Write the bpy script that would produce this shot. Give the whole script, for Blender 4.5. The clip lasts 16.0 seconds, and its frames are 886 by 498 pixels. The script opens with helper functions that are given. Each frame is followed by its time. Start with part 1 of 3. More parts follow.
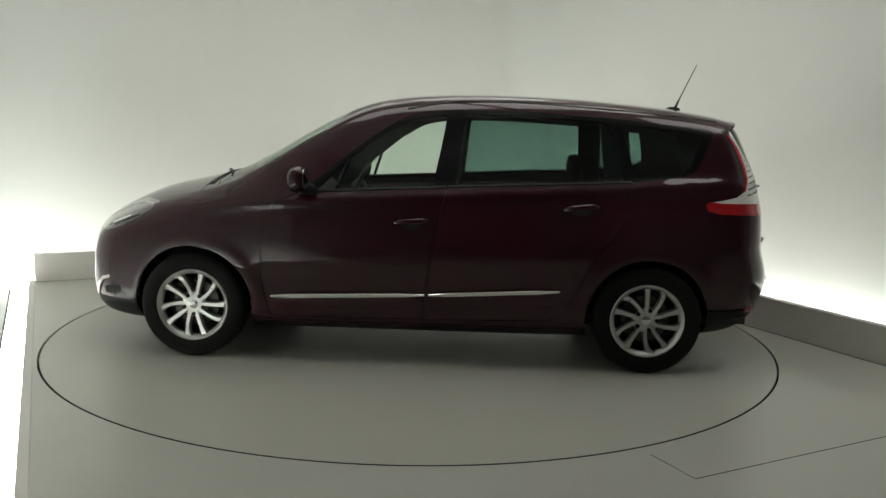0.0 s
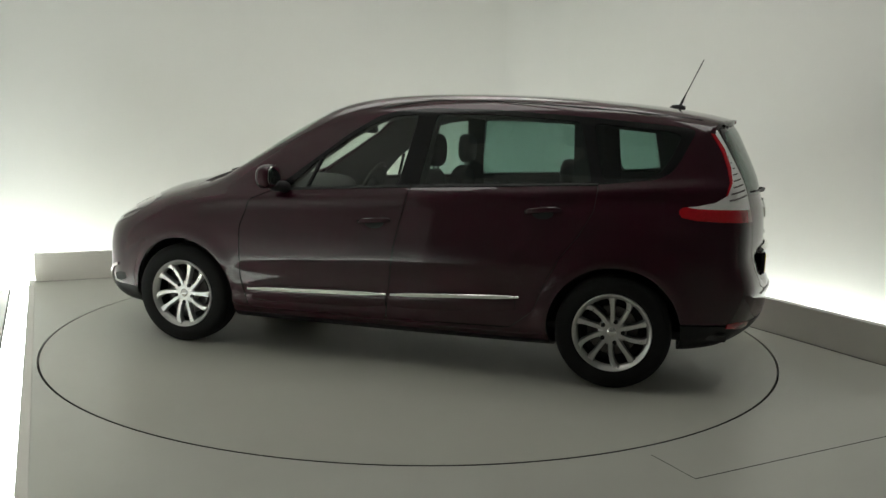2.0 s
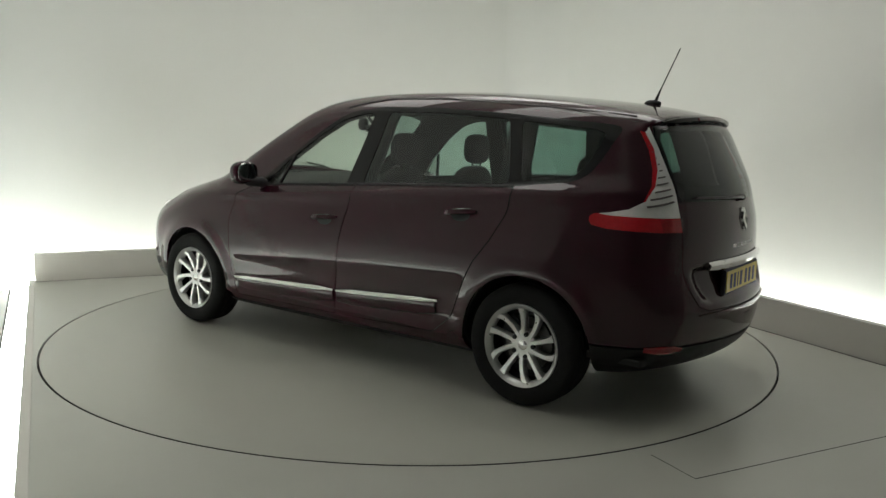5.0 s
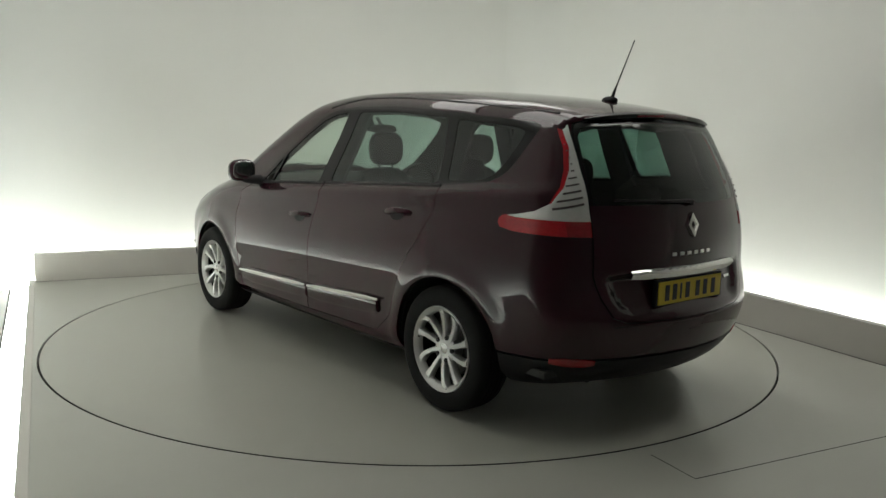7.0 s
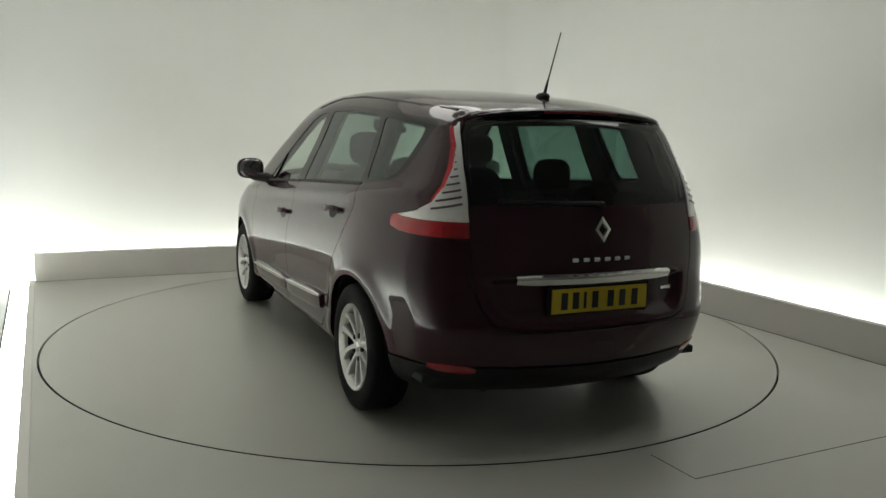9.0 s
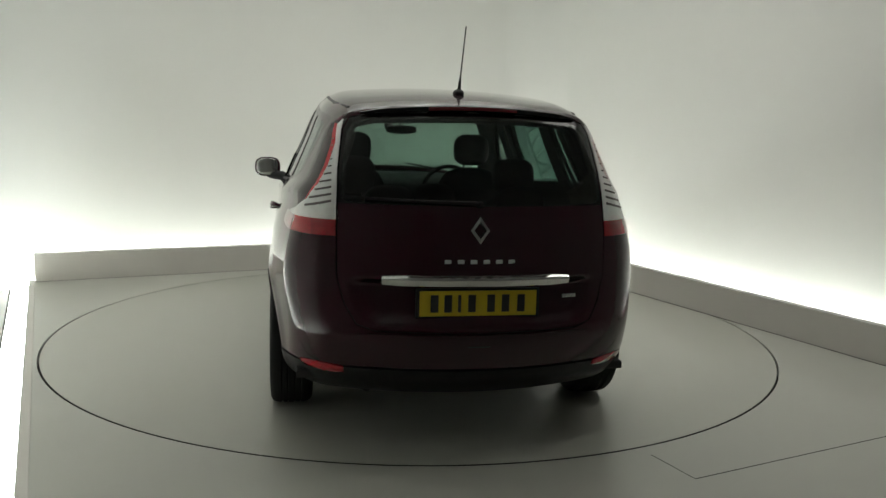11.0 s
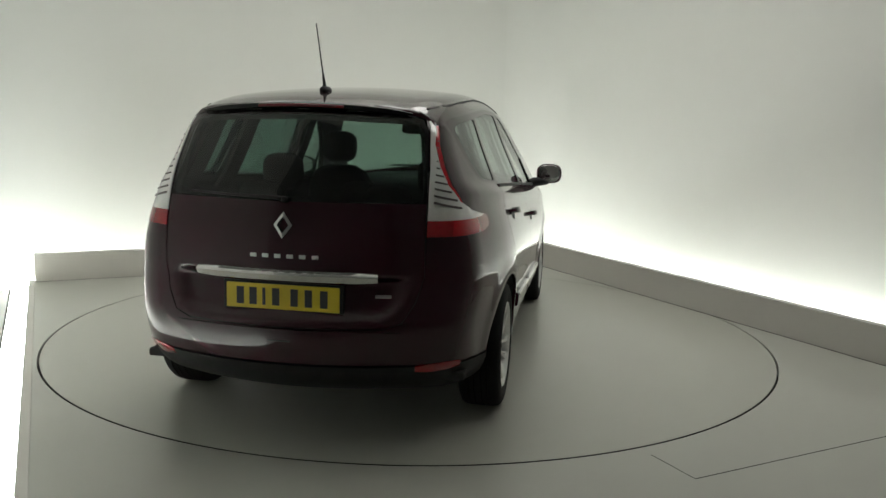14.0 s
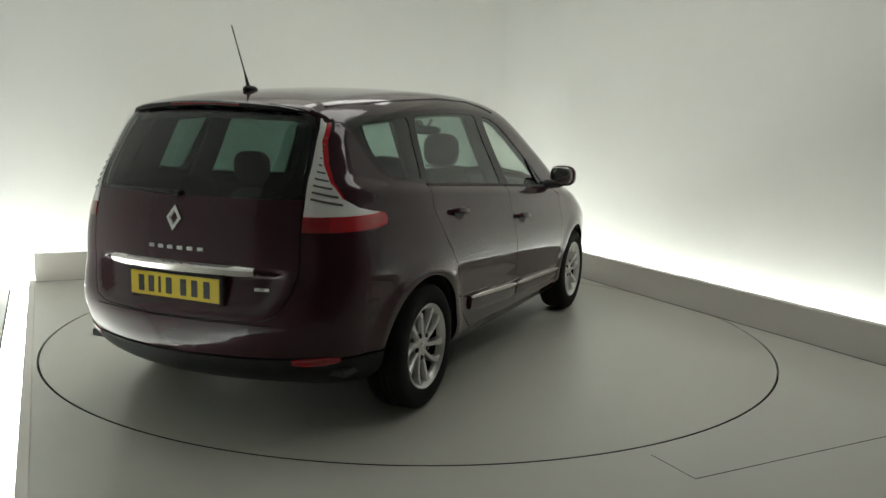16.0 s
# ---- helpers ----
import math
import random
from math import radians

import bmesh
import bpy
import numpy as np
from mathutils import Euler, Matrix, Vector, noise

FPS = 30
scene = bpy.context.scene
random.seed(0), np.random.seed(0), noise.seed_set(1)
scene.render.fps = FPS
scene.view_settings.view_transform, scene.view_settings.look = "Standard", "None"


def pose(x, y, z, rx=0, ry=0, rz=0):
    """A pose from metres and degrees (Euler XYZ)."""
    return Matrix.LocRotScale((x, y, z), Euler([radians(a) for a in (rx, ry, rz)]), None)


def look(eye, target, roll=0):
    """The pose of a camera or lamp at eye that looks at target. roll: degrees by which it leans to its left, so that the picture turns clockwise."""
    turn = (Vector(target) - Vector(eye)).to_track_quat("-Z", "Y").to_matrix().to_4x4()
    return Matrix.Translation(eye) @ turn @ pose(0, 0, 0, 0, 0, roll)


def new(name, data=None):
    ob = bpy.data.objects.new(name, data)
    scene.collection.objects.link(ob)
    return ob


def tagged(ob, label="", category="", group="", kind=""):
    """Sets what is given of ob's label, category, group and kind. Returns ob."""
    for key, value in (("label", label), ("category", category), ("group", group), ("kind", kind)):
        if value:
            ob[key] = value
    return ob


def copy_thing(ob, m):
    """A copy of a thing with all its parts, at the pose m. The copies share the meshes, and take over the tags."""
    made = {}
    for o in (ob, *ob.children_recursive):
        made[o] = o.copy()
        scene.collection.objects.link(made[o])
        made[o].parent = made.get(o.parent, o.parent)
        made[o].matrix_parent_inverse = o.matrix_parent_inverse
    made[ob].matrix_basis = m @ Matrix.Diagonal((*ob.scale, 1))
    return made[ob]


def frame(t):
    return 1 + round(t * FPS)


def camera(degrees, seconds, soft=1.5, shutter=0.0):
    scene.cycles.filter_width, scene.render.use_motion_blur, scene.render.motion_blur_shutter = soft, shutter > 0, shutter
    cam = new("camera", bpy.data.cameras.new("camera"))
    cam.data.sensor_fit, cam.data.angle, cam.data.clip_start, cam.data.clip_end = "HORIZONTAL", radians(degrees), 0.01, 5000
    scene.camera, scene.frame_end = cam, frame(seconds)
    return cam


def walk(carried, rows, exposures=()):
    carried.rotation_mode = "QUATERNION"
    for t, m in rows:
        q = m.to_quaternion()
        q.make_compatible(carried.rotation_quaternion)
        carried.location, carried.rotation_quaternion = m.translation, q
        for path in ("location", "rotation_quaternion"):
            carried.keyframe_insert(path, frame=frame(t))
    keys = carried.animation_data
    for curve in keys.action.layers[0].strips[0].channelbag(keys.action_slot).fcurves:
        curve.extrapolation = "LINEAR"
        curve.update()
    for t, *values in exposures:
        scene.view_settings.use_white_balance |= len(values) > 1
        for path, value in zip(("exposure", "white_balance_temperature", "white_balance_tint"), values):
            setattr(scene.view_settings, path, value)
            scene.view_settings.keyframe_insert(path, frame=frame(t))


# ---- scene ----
cam = camera(57.75, 16.0, soft=1.5)
EYE = Vector((0.0, -5.732, 1.423))
YAW, PITCH = radians(2.157), radians(-8.366)
AIM = EYE + Vector((math.sin(YAW) * math.cos(PITCH), math.cos(YAW) * math.cos(PITCH), math.sin(PITCH)))
walk(cam, [(0.0, look(EYE, AIM, 1.48)), (16.0, look(EYE, AIM, 1.48))])

# ---- light ----
scene.view_settings.exposure = 0.0
world = bpy.data.worlds.new("dim_hall")
world.use_nodes = True
world.node_tree.nodes["Background"].inputs[0].default_value = (0.75, 0.78, 0.75, 1)
world.node_tree.nodes["Background"].inputs[1].default_value = 0.02
scene.world = world
TUBE = 62.0      # glow of the cove tubes
LAMP = 2.45       # ceiling panel lamps

# ---- materials ----


def mat(name, color, rough=0.5, metal=0.0, vary=0.0, scale=6.0, bump=0.0, bump_scale=200.0, spec=0.5, coat=0.0,
        second=None, rough_vary=0.0):
    """A principled material with two scales of variation in colour, gloss and relief."""
    m = bpy.data.materials.new(name)
    m.use_nodes = True
    nt = m.node_tree
    b = nt.nodes["Principled BSDF"]
    b.inputs["Base Color"].default_value = (*color, 1)
    b.inputs["Roughness"].default_value = rough
    b.inputs["Metallic"].default_value = metal
    b.inputs["Specular IOR Level"].default_value = spec
    b.inputs["Coat Weight"].default_value = coat
    b.inputs["Coat Roughness"].default_value = 0.03
    co = nt.nodes.new("ShaderNodeTexCoord")
    if vary or second or rough_vary:
        big = nt.nodes.new("ShaderNodeTexNoise")
        big.inputs["Scale"].default_value = scale
        big.inputs["Detail"].default_value = 8
        big.inputs["Roughness"].default_value = 0.65
        nt.links.new(co.outputs["Object"], big.inputs["Vector"])
        mix = nt.nodes.new("ShaderNodeMix")
        mix.data_type = "RGBA"
        lo = second or tuple(c * (1 - vary) for c in color)
        hi = color if second else tuple(min(1, c * (1 + vary)) for c in color)
        mix.inputs["A"].default_value = (*lo, 1)
        mix.inputs["B"].default_value = (*hi, 1)
        nt.links.new(big.outputs["Fac"], mix.inputs["Factor"])
        nt.links.new(mix.outputs["Result"], b.inputs["Base Color"])
        if rough_vary:
            mr = nt.nodes.new("ShaderNodeMapRange")
            mr.inputs["From Min"].default_value, mr.inputs["From Max"].default_value = 0.3, 0.7
            mr.inputs["To Min"].default_value, mr.inputs["To Max"].default_value = rough - rough_vary, rough + rough_vary
            nt.links.new(big.outputs["Fac"], mr.inputs["Value"])
            nt.links.new(mr.outputs["Result"], b.inputs["Roughness"])
    if bump:
        fine = nt.nodes.new("ShaderNodeTexNoise")
        fine.inputs["Scale"].default_value = bump_scale
        fine.inputs["Detail"].default_value = 4
        nt.links.new(co.outputs["Object"], fine.inputs["Vector"])
        bn = nt.nodes.new("ShaderNodeBump")
        bn.inputs["Strength"].default_value = bump
        bn.inputs["Distance"].default_value = 0.004
        nt.links.new(fine.outputs["Fac"], bn.inputs["Height"])
        nt.links.new(bn.outputs["Normal"], b.inputs["Normal"])
    return m


def glow(name, color, strength):
    m = bpy.data.materials.new(name)
    m.use_nodes = True
    b = m.node_tree.nodes["Principled BSDF"]
    b.inputs["Base Color"].default_value = (0.8, 0.8, 0.8, 1)
    b.inputs["Emission Color"].default_value = (*color, 1)
    b.inputs["Emission Strength"].default_value = strength
    return m


M_WALL = mat("white_wall_paint", (0.68, 0.68, 0.65), 0.6, vary=0.03, scale=1.3, bump=0.06, bump_scale=60)
M_FLOOR = mat("grey_vinyl", (0.45, 0.45, 0.405), 0.30, vary=0.05, scale=2.5, bump=0.03, bump_scale=90, rough_vary=0.015)
M_DISC = mat("grey_turntable_vinyl", (0.435, 0.435, 0.385), 0.29, vary=0.05, scale=1.8, bump=0.03, bump_scale=90, rough_vary=0.015)
M_LEDGE = mat("grey_ledge_paint", (0.56, 0.54, 0.50), 0.45, vary=0.05, scale=3, bump=0.05, bump_scale=70)
M_GAP = mat("dark_joint", (0.02, 0.02, 0.018), 0.9, vary=0.3, scale=20)
M_HALL = mat("unseen_hall_tone", (0.29, 0.29, 0.28), 0.8, vary=0.15, scale=1)
M_TUBE = glow("tube_light", (0.945, 1.0, 0.955), TUBE)
M_PANEL = glow("light_box_diffuser", (0.93, 1.0, 0.97), 18.0)
M_LAMP = glow("lamp_diffuser", (1.0, 0.985, 0.93), LAMP)

# ---- mesh helpers ----


def part(name, bm, material, parent=None, label="", smooth=False):
    """Link a bmesh as one mesh object under a thing or under a part."""
    me = bpy.data.meshes.new(name)
    bm.to_mesh(me)
    bm.free()
    me.materials.append(material)
    if smooth:
        me.shade_smooth()
        me.set_sharp_from_angle(angle=radians(38))
    ob = new(name, me)
    if parent is not None:
        ob.parent = parent
    if label:
        ob["label"] = label
    return ob


def box(x0, x1, y0, y1, z0, z1, bevel=0.0, seg=2, bm=None):
    bm = bm or bmesh.new()
    r = bmesh.ops.create_cube(bm, size=1.0)
    for v in r["verts"]:
        v.co = Vector((x0 + (v.co.x + .5) * (x1 - x0), y0 + (v.co.y + .5) * (y1 - y0), z0 + (v.co.z + .5) * (z1 - z0)))
    if bevel:
        es = list({e for v in r["verts"] for e in v.link_edges})
        bmesh.ops.bevel(bm, geom=es, offset=bevel, segments=seg, affect="EDGES", profile=0.6)
    return bm


ROOM = pose(0, 0, 0, 0, 0, 24.4)


def setting(name, bm, material, label, category=""):
    ob = part(name, bm, material)
    ob.matrix_basis = ROOM
    return tagged(ob, label, category or name.split("_")[0], kind="structure")


# ---- the studio, in its own axes: u along the back ledge, v towards it ----
R = 2.467
U0, U1, V0, V1 = -2.47, 2.435, -2.83, 2.677
CX, CY = 0.0222, -0.0040      # centre of the turntable
LEFT, RIGHT, BACK, FRONT, TOP = -2.80, 3.65, 3.95, -7.5, 4.2


def ring_floor():
    """The fixed floor, with a round hole for the turntable."""
    n = 160
    bm = bmesh.new()
    a, b, c = [], [], []
    for i in range(n):
        t = 2 * math.pi * i / n
        x, y = math.cos(t), math.sin(t)
        k = 1 / max(abs(x), abs(y))
        rr = R + 0.004
        a.append(bm.verts.new((CX + x * rr, CY + y * rr, 0)))
        bx = max(U0, min(U1, x * k * 2.9))
        by = max(V0, min(V1, y * k * 2.9))
        if math.hypot(bx - CX, by - CY) < rr + .002:
            bx, by = CX + x * (rr + .002), CY + y * (rr + .002)
        b.append(bm.verts.new((bx, by, 0)))
        c.append(bm.verts.new((CX + x * rr, CY + y * rr, -0.05)))
    for i in range(n):
        j = (i + 1) % n
        bm.faces.new((a[i], b[i], b[j], a[j]))
        bm.faces.new((a[j], c[j], c[i], a[i]))
    return bm


floor = setting("floor", ring_floor(), M_FLOOR, "pale grey vinyl studio floor round the turntable")
setting("floor_pit", box(U0 + .01, U1 + .1, V0 - .1, V1, -0.14, -0.11), M_GAP, "dark pit under the turntable joint", "floor")
setting("floor_front", box(LEFT, .040, FRONT, V0, -0.10, 0.0), M_FLOOR, "pale grey vinyl floor in front of the stage", "floor")
setting("floor_front", box(.040, RIGHT, FRONT, V0 - 0.007, -0.10, 0.0), M_FLOOR, "pale grey vinyl floor in front of the stage", "floor")
setting("floor_joint", box(.0385, .0415, V0, -2.56, -.01, .0012), M_GAP, "thin dark joint of the floor hatch", "joint")
setting("ledge_joint", box(U1 - .006, U1 - .0005, V0, V1 - .006, -.01, .0025), M_GAP, "thin dark shadow-gap line at the foot of the ledge", "joint")
setting("ledge_joint", box(U0, U1 - .006, V1 - .004, V1 - .0005, -.01, .0015), M_GAP, "thin dark shadow-gap line at the foot of the ledge", "joint")
setting("ledge_back", box(U0, U1 + 0.06, V1, V1 + 0.06, -0.3, 0.25, 0.004), M_LEDGE, "low grey painted ledge along the back of the stage", "ledge")
setting("ledge_right", box(U1, U1 + 0.06, V0, V1, -0.3, 0.25, 0.004), M_LEDGE, "low grey painted ledge along the side of the stage", "ledge")
setting("ledge_left", box(U0 - 0.05, U0, V0, V1 + 0.06, -0.3, 0.004, 0.003), M_LEDGE, "flush pale edge strip beside the stage", "ledge")
setting("wall_back", box(LEFT - .1, RIGHT + .1, BACK, BACK + .1, -0.4, TOP), M_WALL, "smooth white studio wall lit from below", "wall")
HALL = -3.2      # where the white stage ends and the added, unseen dark hall begins
setting("wall_right", box(RIGHT, RIGHT + .1, FRONT, BACK, -0.4, TOP), M_WALL, "smooth white studio wall lit from below", "wall")
setting("wall_left", box(LEFT - .1, LEFT, -2.4, BACK, -0.4, TOP), M_WALL, "smooth white studio wall lit from below", "wall")
setting("wall_hall_left", box(LEFT - .1, LEFT, FRONT, -2.4, -0.4, TOP), M_HALL, "unseen side wall, toned dark to dim the car's reflections", "wall")
setting("wall_front", box(LEFT - .1, RIGHT + .1, FRONT - .1, FRONT, -0.4, TOP), M_HALL, "unseen end wall, toned dark to dim the car's reflections", "wall")
setting("ceiling_hall", box(LEFT - .1, RIGHT + .1, FRONT - .1, HALL, TOP, TOP + .1), M_HALL, "unseen ceiling, toned dark to weaken light from the front", "ceiling")
setting("ceiling", box(LEFT - .1, RIGHT + .1, HALL, BACK + .1, TOP, TOP + .1), M_WALL, "plain white studio ceiling", "ceiling")
setting("cove_floor_back", box(U0 - .05, RIGHT, V1 + .06, BACK, -0.32, -0.3), M_WALL, "white painted cove behind the ledge", "cove")
setting("cove_floor_right", box(U1 + .06, RIGHT, V0, V1 + .06, -0.32, -0.3), M_WALL, "white painted cove behind the ledge", "cove")
setting("cove_floor_left", box(LEFT, U0 - .05, V0, BACK, -0.32, -0.3), M_WALL, "white painted cove beside the stage", "cove")


def tube(u0, v0, u1, v1, z):
    """A fluorescent tube lamp on its batten, lying in the cove."""
    d = Vector((u1 - u0, v1 - v0, 0))
    ln = d.length
    base = new("tube_lamp")
    base.matrix_basis = ROOM @ Matrix.Translation((u0, v0, z)) @ Matrix.Rotation(math.atan2(d.y, d.x), 4, "Z")
    bm = bmesh.new()
    bmesh.ops.create_cone(bm, segments=12, radius1=.019, radius2=.019, depth=ln - .06, cap_ends=True,
                          matrix=Matrix.Translation((ln / 2, 0, .075)) @ Matrix.Rotation(radians(90), 4, "Y"))
    part("tube", bm, M_TUBE, base, "glowing white fluorescent tube")
    part("batten", box(0, ln, -.03, .03, 0, .045, .004), M_WALL, base)
    for x in (0.0, ln - .03):
        part("end_cap", box(x, x + .03, -.02, .02, .045, .1, .003), M_WALL, base)
    return tagged(base, "white fluorescent tube lamp lying in the cove", "tube lamp", "cove lamps")


def light_box(u0, u1, v0, v1):
    """A flat light box lying in the side cove."""
    base = new("light_box")
    base.matrix_basis = ROOM @ Matrix.Translation((u0, v0, -.3))
    part("tray", box(0, u1 - u0, 0, v1 - v0, 0, .04, .004), M_WALL, base)
    part("diffuser", box(.004, u1 - u0 - .004, .004, v1 - v0 - .004, .0405, .05, .002), M_PANEL, base, "glowing white diffuser")
    part("gap_strip", box(-.014, -.001, 0, v1 - v0, 0, .056, .002), M_GAP, base, "black strip standing for the dark gap beside the panel")
    return tagged(base, "flat white light box lying in the side cove", "light box", "side light boxes")


for i in range(5):
    a = LEFT + .02 + 1.215 * i
    tube(a, BACK - .13, a + 1.2, BACK - .13, -.3)
for i in range(5):
    a = V0 + .1 + 1.23 * i
    tube(RIGHT - .13, a, RIGHT - .13, a + 1.2, -.3)
for i in range(4):
    a = V0 + .15 + 1.60 * i
    light_box(LEFT + .10, U0 - .055, a, a + 1.59)


def ceiling_lamp(u, v, w, d):
    """A broad panel lamp under the ceiling, in a shallow tray."""
    base = new("ceiling_lamp")
    base.matrix_basis = ROOM @ Matrix.Translation((u, v, TOP))
    for x0, x1, y0, y1 in ((-w, w, -d, -d + .03), (-w, w, d - .03, d), (-w, -w + .03, -d + .03, d - .03), (w - .03, w, -d + .03, d - .03)):
        part("frame", box(x0, x1, y0, y1, -.10, 0, .004), M_WALL, base)
    part("diffuser", box(-w + .03, w - .03, -d + .03, d - .03, -.07, -.05, .002), M_LAMP, base, "glowing white diffuser")
    return tagged(base, "broad white panel lamp under the ceiling", "ceiling lamp", "ceiling lamps")


for u in (-.95, 1.15):
    for v in (-.75, 1.25):
        ceiling_lamp(u, v, 1.0, .55)
ceiling_lamp(2.2, -2.45, .9, .55)


def corner():
    """The rounded corner between back and side wall."""
    bm = bmesh.new()
    r = .60
    cols = []
    for i in range(17):
        a = radians(90 * i / 16)
        u, v = RIGHT - r + r * math.sin(a), BACK - r + r * math.cos(a)
        cols.append([bm.verts.new((u, v, -.3)), bm.verts.new((u, v, TOP))])
    for a, b in zip(cols, cols[1:]):
        bm.faces.new((a[0], a[1], b[1], b[0]))
    for f in bm.faces:
        f.smooth = True
    return bm


setting("wall_corner", corner(), M_WALL, "rounded white corner between the studio walls", "wall")

# ---- the turntable ----


def lathe(profile, n=48, closed=False, bm=None):
    """Turn a profile of (radius, y) round the y axis."""
    bm = bm or bmesh.new()
    rings = []
    for r, y in profile:
        rings.append([bm.verts.new((r * math.cos(2 * math.pi * i / n), y, r * math.sin(2 * math.pi * i / n))) for i in range(n)])
    pairs = list(zip(rings, rings[1:])) + ([(rings[-1], rings[0])] if closed else [])
    for a, b in pairs:
        for i in range(n):
            j = (i + 1) % n
            bm.faces.new((a[i], a[j], b[j], b[i]))
    return bm


turntable = tagged(new("turntable"), "round pale grey turntable set flush in the studio floor", "turntable")
bm = bmesh.new()
bmesh.ops.create_cone(bm, segments=160, radius1=R - .010, radius2=R - .010, depth=.05, cap_ends=True,
                      matrix=Matrix.Translation((0, 0, -.025)))
part("deck", bm, M_DISC, turntable)
bm = lathe([(R - .0095, -.03), (R - .0095, -.0005), (R - .005, -.0005), (R - .005, -.03)], 160, True)
bmesh.ops.rotate(bm, verts=bm.verts, matrix=Matrix.Rotation(radians(90), 3, "X"))
part("rim", bm, M_GAP, turntable, "dark worn rim joint of the turntable")

# ---- the car's skin, as one smooth function of place ----
M_PAINT = mat("burgundy_metallic_paint", (0.028, 0.0018, 0.0080), 0.40, 0.0, vary=0.14, scale=260, coat=1.0, spec=0.04)
M_BLACK = mat("black_plastic", (0.010, 0.010, 0.011), 0.48, vary=0.2, scale=30, bump=0.15, bump_scale=500, spec=0.25)
M_GLOSSBLACK = mat("gloss_black_trim", (0.006, 0.006, 0.007), 0.16, vary=0.2, scale=12, spec=0.3)
M_CHROME = mat("chrome", (0.78, 0.78, 0.77), 0.12, 1.0, vary=0.06, scale=25, rough_vary=0.04)
M_ALLOY = mat("silver_alloy", (0.58, 0.58, 0.57), 0.32, 0.85, vary=0.08, scale=30, rough_vary=0.06)
M_RUBBER = mat("tyre_rubber", (0.009, 0.009, 0.009), 0.8, vary=0.25, scale=18, bump=0.3, bump_scale=160, spec=0.2)
M_DISC_STEEL = mat("brake_steel", (0.10, 0.095, 0.09), 0.4, 1.0, vary=0.2, scale=40)
M_CLOTH = mat("charcoal_seat_cloth", (0.022, 0.022, 0.024), 0.9, vary=0.25, scale=40, bump=0.4, bump_scale=600)
M_LINING = mat("dark_cabin_lining", (0.03, 0.03, 0.03), 0.85, vary=0.2, scale=25, bump=0.2, bump_scale=400)
M_RED = mat("red_lens", (0.48, 0.006, 0.014), 0.10, vary=0.35, scale=70, coat=1.0)
M_DARKRED = mat("dark_red_lens", (0.12, 0.004, 0.008), 0.15, vary=0.15, scale=60, coat=0.8)
M_CLEAR = mat("clear_lens", (0.86, 0.85, 0.84), 0.18, 0.1, vary=0.12, scale=45, coat=1.0, rough_vary=0.06)
M_HEAD = mat("smoked_headlamp_lens", (0.09, 0.09, 0.09), 0.12, 0.3, vary=0.3, scale=25, coat=1.0)
M_INNER = mat("deep_red_lens", (0.32, 0.004, 0.010), 0.10, vary=0.4, scale=50, coat=1.0)
M_RIB = mat("grey_lens_rib", (0.16, 0.14, 0.14), 0.25, 0.3, vary=0.2, scale=60)
M_YELLOW = mat("yellow_plate", (0.62, 0.46, 0.015), 0.4, vary=0.06, scale=30, bump=0.05)
M_INK = mat("black_plate_ink", (0.02, 0.02, 0.02), 0.5, vary=0.1)


def glass_mat(name, tint, gloss=0.02):
    m = bpy.data.materials.new(name)
    m.use_nodes = True
    nt = m.node_tree
    nt.nodes.remove(nt.nodes["Principled BSDF"])
    out = nt.nodes["Material Output"]
    tr = nt.nodes.new("ShaderNodeBsdfTransparent")
    tr.inputs[0].default_value = (*tint, 1)
    gl = nt.nodes.new("ShaderNodeBsdfGlossy")
    gl.inputs["Roughness"].default_value = gloss
    lw = nt.nodes.new("ShaderNodeLayerWeight")
    lw.inputs[0].default_value = 0.5
    pw = nt.nodes.new("ShaderNodeMath")
    pw.operation, pw.inputs[1].default_value = "POWER", 4.0
    fr = nt.nodes.new("ShaderNodeMath")
    fr.operation, fr.inputs[1].default_value, fr.inputs[2].default_value = "MULTIPLY_ADD", 0.85, 0.06
    nt.links.new(lw.outputs["Facing"], pw.inputs[0])
    nt.links.new(pw.outputs[0], fr.inputs[0])
    mix = nt.nodes.new("ShaderNodeMixShader")
    nt.links.new(fr.outputs[0], mix.inputs[0])
    nt.links.new(tr.outputs[0], mix.inputs[1])
    nt.links.new(gl.outputs[0], mix.inputs[2])
    nt.links.new(mix.outputs[0], out.inputs[0])
    return m


M_GLASS = glass_mat("green_tint_glass", (0.78, 0.86, 0.80))
M_PRIVACY = glass_mat("dark_privacy_glass", (0.31, 0.43, 0.39))
M_BACKGLASS = glass_mat("dark_rear_glass", (0.20, 0.30, 0.26))
M_MIRROR = mat("mirror_glass", (0.85, 0.86, 0.86), 0.02, 1.0, vary=0.02)


def spline(pts, step=0.016):
    """Closed Catmull-Rom curve through the points."""
    p = np.array(pts, float)
    n, out = len(p), []
    for i in range(n):
        a, b, c, d = p[i - 1], p[i], p[(i + 1) % n], p[(i + 2) % n]
        ta = ((c - a) / (np.linalg.norm(c - b) + np.linalg.norm(b - a))) * np.linalg.norm(c - b)
        tb = ((d - b) / (np.linalg.norm(d - c) + np.linalg.norm(c - b))) * np.linalg.norm(c - b)
        k = max(1, int(np.linalg.norm(c - b) / step))
        for t in np.arange(k) / k:
            out.append((2 * t**3 - 3 * t**2 + 1) * b + (t**3 - 2 * t**2 + t) * ta + (3 * t**2 - 2 * t**3) * c + (t**3 - t**2) * tb)
    return np.array(out)


